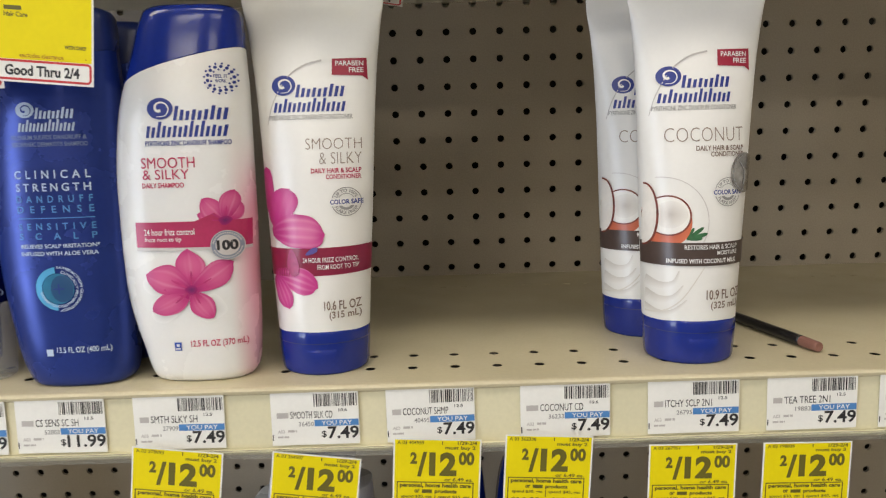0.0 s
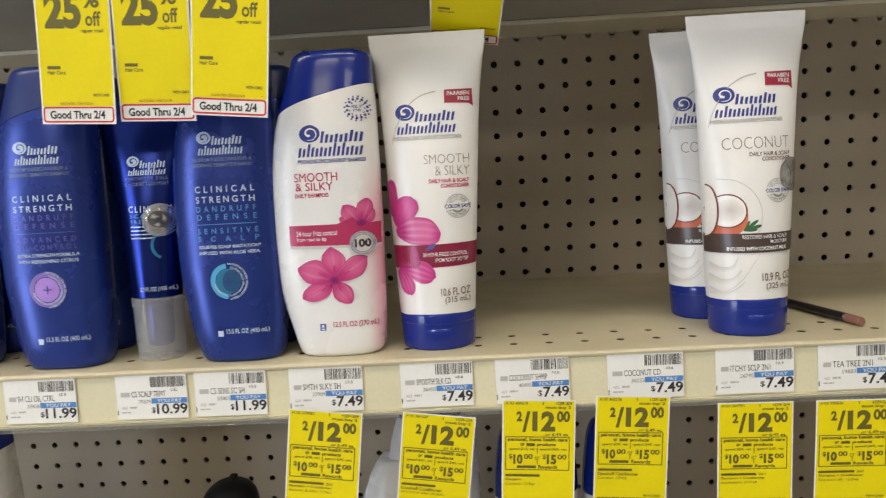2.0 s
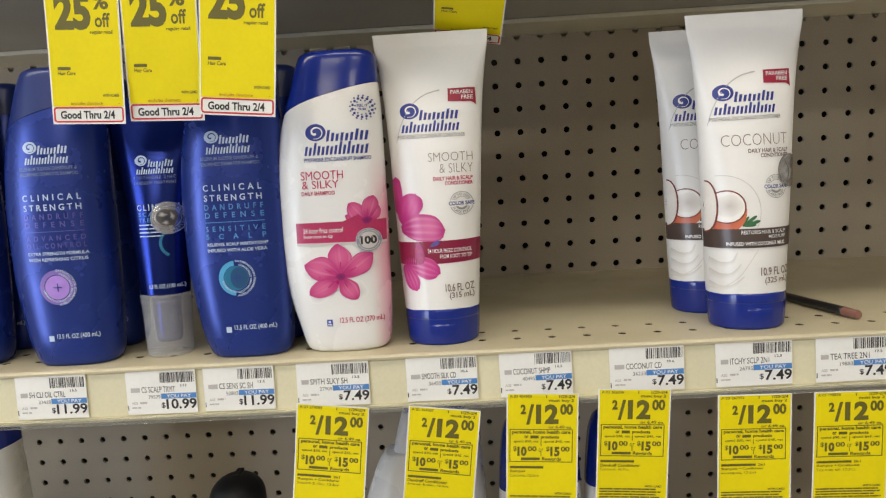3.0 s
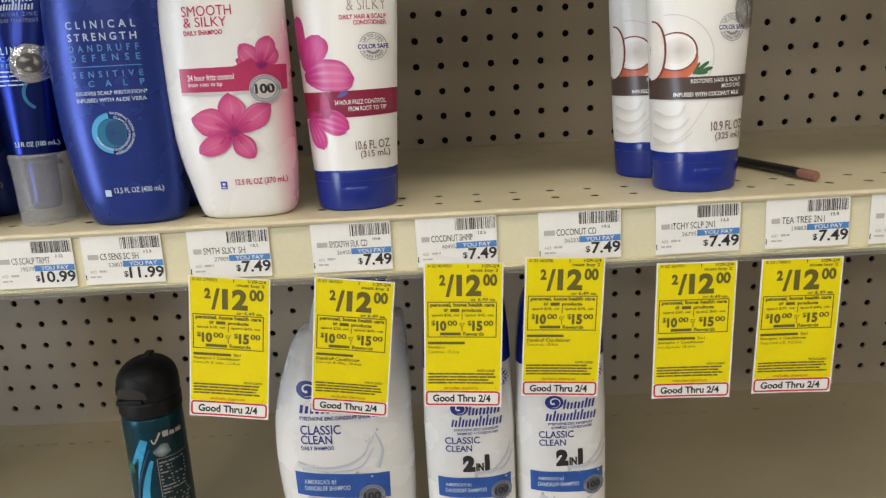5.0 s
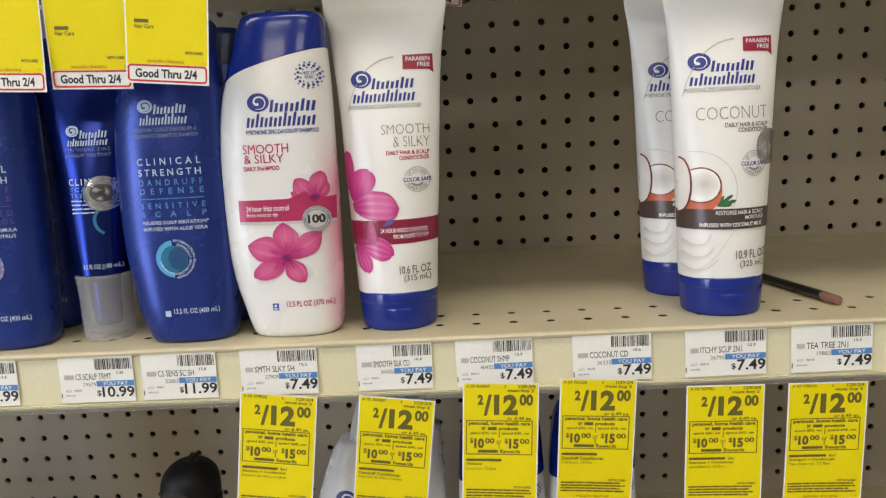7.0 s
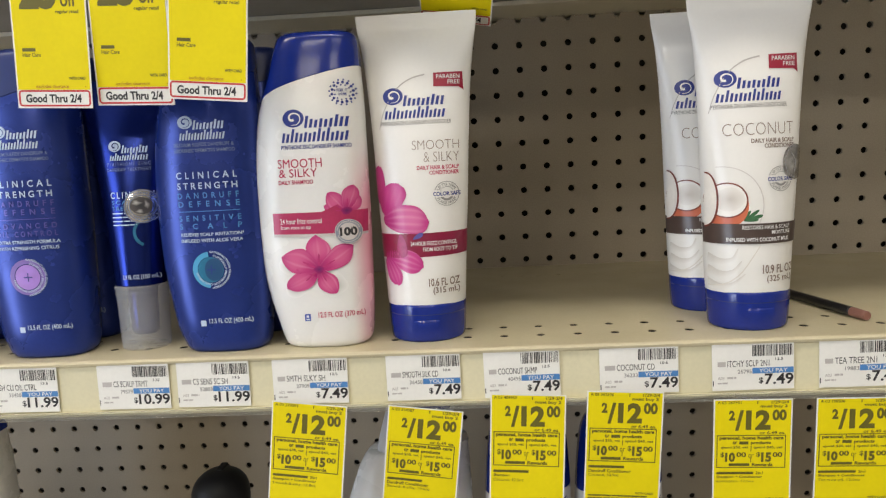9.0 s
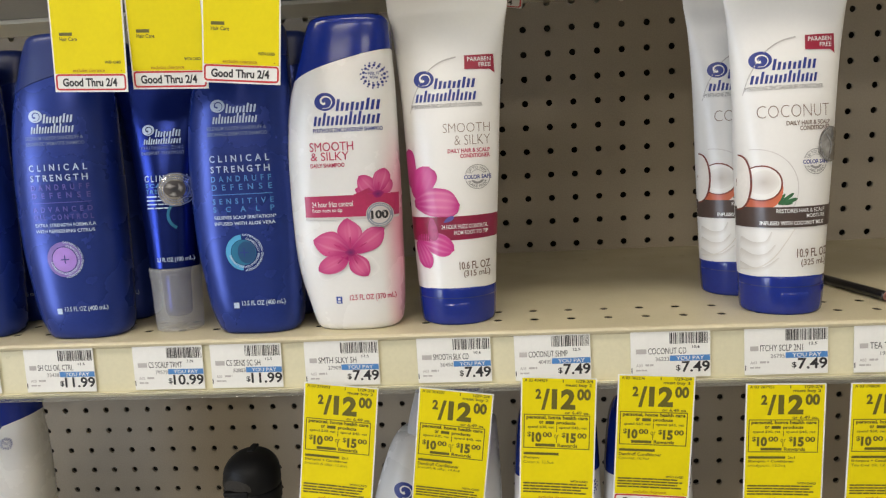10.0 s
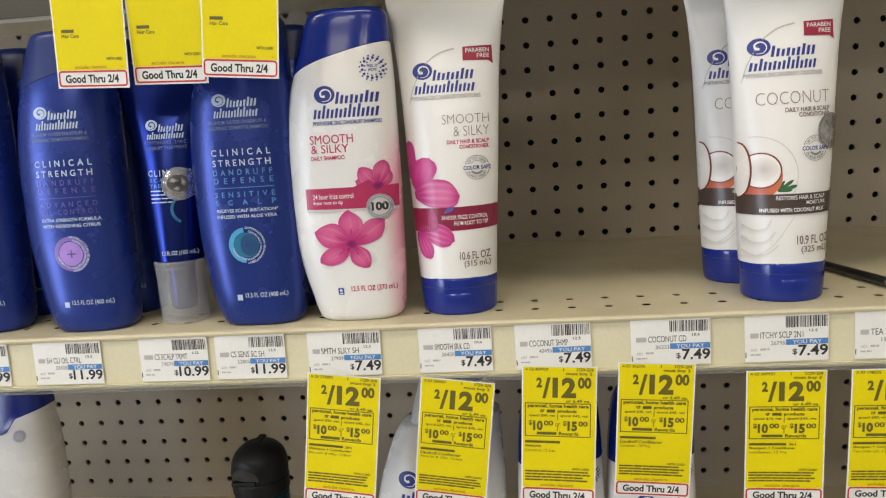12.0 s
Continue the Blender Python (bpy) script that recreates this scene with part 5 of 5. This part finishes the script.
def slim_classic(m):
    b = empty("shampoo_bottle", m, "slim white two-in-one shampoo bottle with navy cap", "bottle", "white shampoo bottles")
    s = SLIM
    bottle_body(b, SLIM, WHITE_PL, BLUE_PL, lambda x: 176 + 0.08 * x, 229)
    dot_ring(b, s, 21, 167.5, 7, 0.15)
    logo(b, s, INK_NAVY, (-6.7, 147.6), (-0.9, 149.8, 23, 141.6), (-13.0, 141.8, 24, 133.0), WHITE_PL, s_join(s_text("PYRITHIONE ZINC DANDRUFF", -11, 130.2, 20, 132.2, 0.02), s_text("SHAMPOO + CONDITIONER", -9, 127.4, 20, 129.4, 0.02)), INK_NAVY, 5.7)
    decal("product_name", s_join(s_text("CLASSIC", -17.8, 120.4, 6.6, 125.8), s_text("CLEAN", -17.7, 114.4, 0.9, 119.4)), INK_NAVY, b, s)
    decal("two_in_one", s_join(s_text("2", -6.2, 98.4, 2.6, 111.4, 0.09), s_text("IN", 3.2, 98.7, 8.6, 105.0, 0.05), s_text("1", 9.4, 98.4, 12.6, 111.4, 0.03), s_rect(10.6, 98.4, 13.0, 110.8, 1, 2)), INK_BLACK, b, s)
    ribbon = decal("ribbon", s_quad((-24, 79), (27.6, 76.5), (27.6, 93.5), (-24, 94.5), 18, 3), BAND_BLUE, b, s, 0.3)
    decal("ribbon_text", s_join(s_text("AMERICA'S #1", -19, 87.2, -1, 90.2), s_text("DANDRUFF SHAMPOO", -19, 82.6, 10, 85.8)), INK_LIGHT, ribbon, s, 0.45)
    for pts, w0, w1 in (([(2, 95), (16, 98), (25, 108), (29, 119)], 6.0, 1.0), ([(12, 95), (24, 100), (30, 110)], 4.5, 1.0), ([(20, 96), (27, 104), (30, 114)], 2.5, 0.5), ([(-18, 74), (-4, 66), (10, 67), (22, 74)], 6.0, 2.0)):
        p, f = s_taper(pts, w0, w1, 26)
        decal("water_splash", (p, f, [blend((0.42, 0.46, 0.54), (0.80, 0.80, 0.80), 0.15 + 0.85 * (i % 2)) for i in range(len(p))]), TINTED, b, s, 0.2)
    decal("water_drop", s_haze(6, 60, 10, 8, (0.70, 0.76, 0.84), (0.34, 0.45, 0.62), 28, 4, 0.03), TINTED, b, s, 0.2)
    for x, z, r in ((3, 95.5, 1.1), (10, 94, 0.8), (-16, 77, 1.1), (-8, 74, 0.8), (17, 100, 0.8), (24, 92, 0.9)):
        decal("water_drop", s_disc(x, z, r, r, 10, 1), INK_PALE, b, s, 0.5)
    badge(b, s, 20.2, 81.7, 7.6, 0.6, "100", BADGE_DARK, BADGE_RIM, INK_BLACK)
    return b


def spray_can(m):
    b = empty("deodorant_can", m, "teal metallic deodorant spray can with matt black cap", "spray can")
    r = 23.8
    form = Form([(0, -22, 22, 22, 2), (1.5, -r, r, r, 2), (4, -r, r, r, 2), (118, -r, r, r, 2), (121, -r + 0.8, r - 0.8, r - 0.8, 2)])
    collar = Form([(121.5, -23.4, 23.4, 23.4, 2), (122.3, -24.4, 24.4, 24.4, 2), (134, -24.6, 24.6, 24.6, 2), (135, -24.0, 24.0, 24.0, 2)])
    hood = Form([(135, -23.8, 23.9, 23.8, 2), (140, -24.3, 24.5, 24.4, 2), (147, -23.8, 24.4, 24.0, 2), (154, -21.4, 22.8, 22.4, 2.05), (160, -16.6, 18.4, 18.5, 2.1), (163.4, -11.6, 13.6, 14, 2.1), (165.6, -5.5, 8, 8, 2.1), (166.2, -1.5, 4, 3, 2.1)])
    part("body", form.shell("body", TEAL_CAN, 0, 121, 56, 14), TEAL_CAN, b)
    part("collar", collar.shell("collar", CAN_BLACK, 121.5, 135, 56, 8), CAN_BLACK, b, "matt black ribbed collar")
    cap = part("cap", hood.shell("cap", CAN_BLACK, 135, 166.2, 56, 20), CAN_BLACK, b, "matt black domed cap")
    part("cap_crest", box(-0.0015, 0.0045, -0.004, 0.012, 0.1640, 0.1672, 0.0012), CAN_BLACK, cap)
    # the thumb opening, its shade a flat dark patch, under its arched brow, and the button in it
    arch = [(-6 + 13.5 * math.cos(a), 139.0 + (9.5 if math.sin(a) > 0 else 1.0) * math.sin(a)) for a in (2 * math.pi * i / 30 for i in range(30))]
    opening = decal("recess_shade", s_fan(arch, (-6, 142), 3), DARK, cap, hood, 0.15)
    decal("recess_rim", s_ring(-6, 139.0, 13.5, 16.0, 0, 180, 30, 1.0), CAN_BLACK, cap, lambda x, z: hood.surf(x, z) - 0.0010, 0.2)
    part("button", box(-0.0165, 0.0045, -0.0262, -0.0205, 0.1352, 0.1392, 0.0012), CAN_BLACK, opening)
    s = form
    decal("blue_stripe", s_taper([(0, 104), (-7, 88), (-14, 70), (-16.5, 52), (-12, 30), (-4, 8)], 6, 16, 40), CAN_BLUE, b, s, 0.15)
    decal("blue_stripe", s_taper([(4, 86), (-1, 72), (-5, 54), (-4, 34), (1, 8)], 2.5, 11, 40), CAN_BLUE, b, s, 0.15)
    decal("dark_stripe", s_taper([(3, 96), (-4, 80), (-10, 62), (-12, 44), (-8, 24), (0, 6)], 1.2, 3.2, 40), INK_DEEP, b, s, 0.3)
    decal("green_spot", s_haze(-15.5, 79, 4.2, 5.0, (0.05, 0.20, 0.06), (0.02, 0.12, 0.12), 16, 3), TINTED, b, s, 0.34)
    panel = decal("back_panel", s_quad((5.5, 6), (23.4, 6), (23.4, 112), (6.5, 112), 14, 12), PANEL_TEAL, b, s, 0.14)
    q = Shifted(form, 1.6, 0.0)
    decal("check_mark", s_taper([(4.0, 104), (6.0, 100.5), (10.5, 109)], 0.9, 1.4, 12), INK_PALE, panel, q, 0.3)
    decal("side_text", s_join(s_rect(12, 104.5, 15.5, 109.5, 2, 2), s_rect(16.2, 104.5, 18.6, 108, 2, 2), s_rect(19.2, 104.5, 21.4, 108, 2, 2)), INK_PALE, panel, q, 0.3)
    decal("side_picture", s_haze(10.5, 93.5, 5.6, 5.0, (0.45, 0.50, 0.52), (0.10, 0.16, 0.18), 18, 3, 0.2), TINTED, panel, q, 0.3)
    decal("side_print", s_bars(7, 12, 22.4, 84, 24, 9, 0.5), INK_GREY, panel, q, 0.3)
    decal("side_frame", s_frame(5.8, 10, 23.0, 87, 0.5), INK_GREY, panel, q, 0.3)
    decal("brand_bar", s_join(s_rect(-23, 107, -19.5, 113, 2, 2), s_disc(-20.4, 100.5, 2.2, 2.6, 16, 2)), INK_LIGHT, b, s, 0.3)
    return b


big_classic(place(LOW, -0.0630, -0.3020), CAP_PALE, "large white shampoo bottle with blue ribbon and pale cap")
big_classic(place(LOW, -0.5030, -0.1900), BLUE_PL, "large white shampoo bottle with stepped royal blue cap", 0.98)
slim = slim_classic(place(LOW, 0.0320, -0.3150))
copy_thing(slim, place(LOW, 0.0985, -0.3130))
spray_can(place(LOW, -0.2255, -0.2500, 0, 0))


# ---- cosmetic pencil on the shelf ----
def cosmetic_pencil(m):
    p = empty("cosmetic_pencil", m, "black cosmetic pencil with dusty rose end lying on shelf", "pencil")
    for name, mat, y0, y1, r0, r1 in (("barrel", PENCIL_BLACK, 0.016, 0.118, 3.5, 3.5), ("coloured_end", PENCIL_TIP, 0.0, 0.016, 3.2, 3.55), ("cap", PENCIL_BLACK, 0.118, 0.150, 3.8, 3.6)):
        rings = [(y0, r0 * 0.86), (y0 + 0.0007, r0), (y1 - 0.0007, r1), (y1, r1 * 0.86)]
        verts = [(r / 1000 * math.cos(2 * math.pi * i / 16), y, 0.0036 + r / 1000 * math.sin(2 * math.pi * i / 16)) for y, r in rings for i in range(16)]
        faces = [(j * 16 + i, j * 16 + (i + 1) % 16, (j + 1) * 16 + (i + 1) % 16, (j + 1) * 16 + i) for j in range(3) for i in range(16)] + [tuple(range(16)), tuple(range(48, 64))[::-1]]
        part(name, mesh_of(name, verts, faces, mat, False), mat, p)
    return p


cosmetic_pencil(MID @ pose(0.2660, -0.3140, 0.0004, 0, 0, 12))
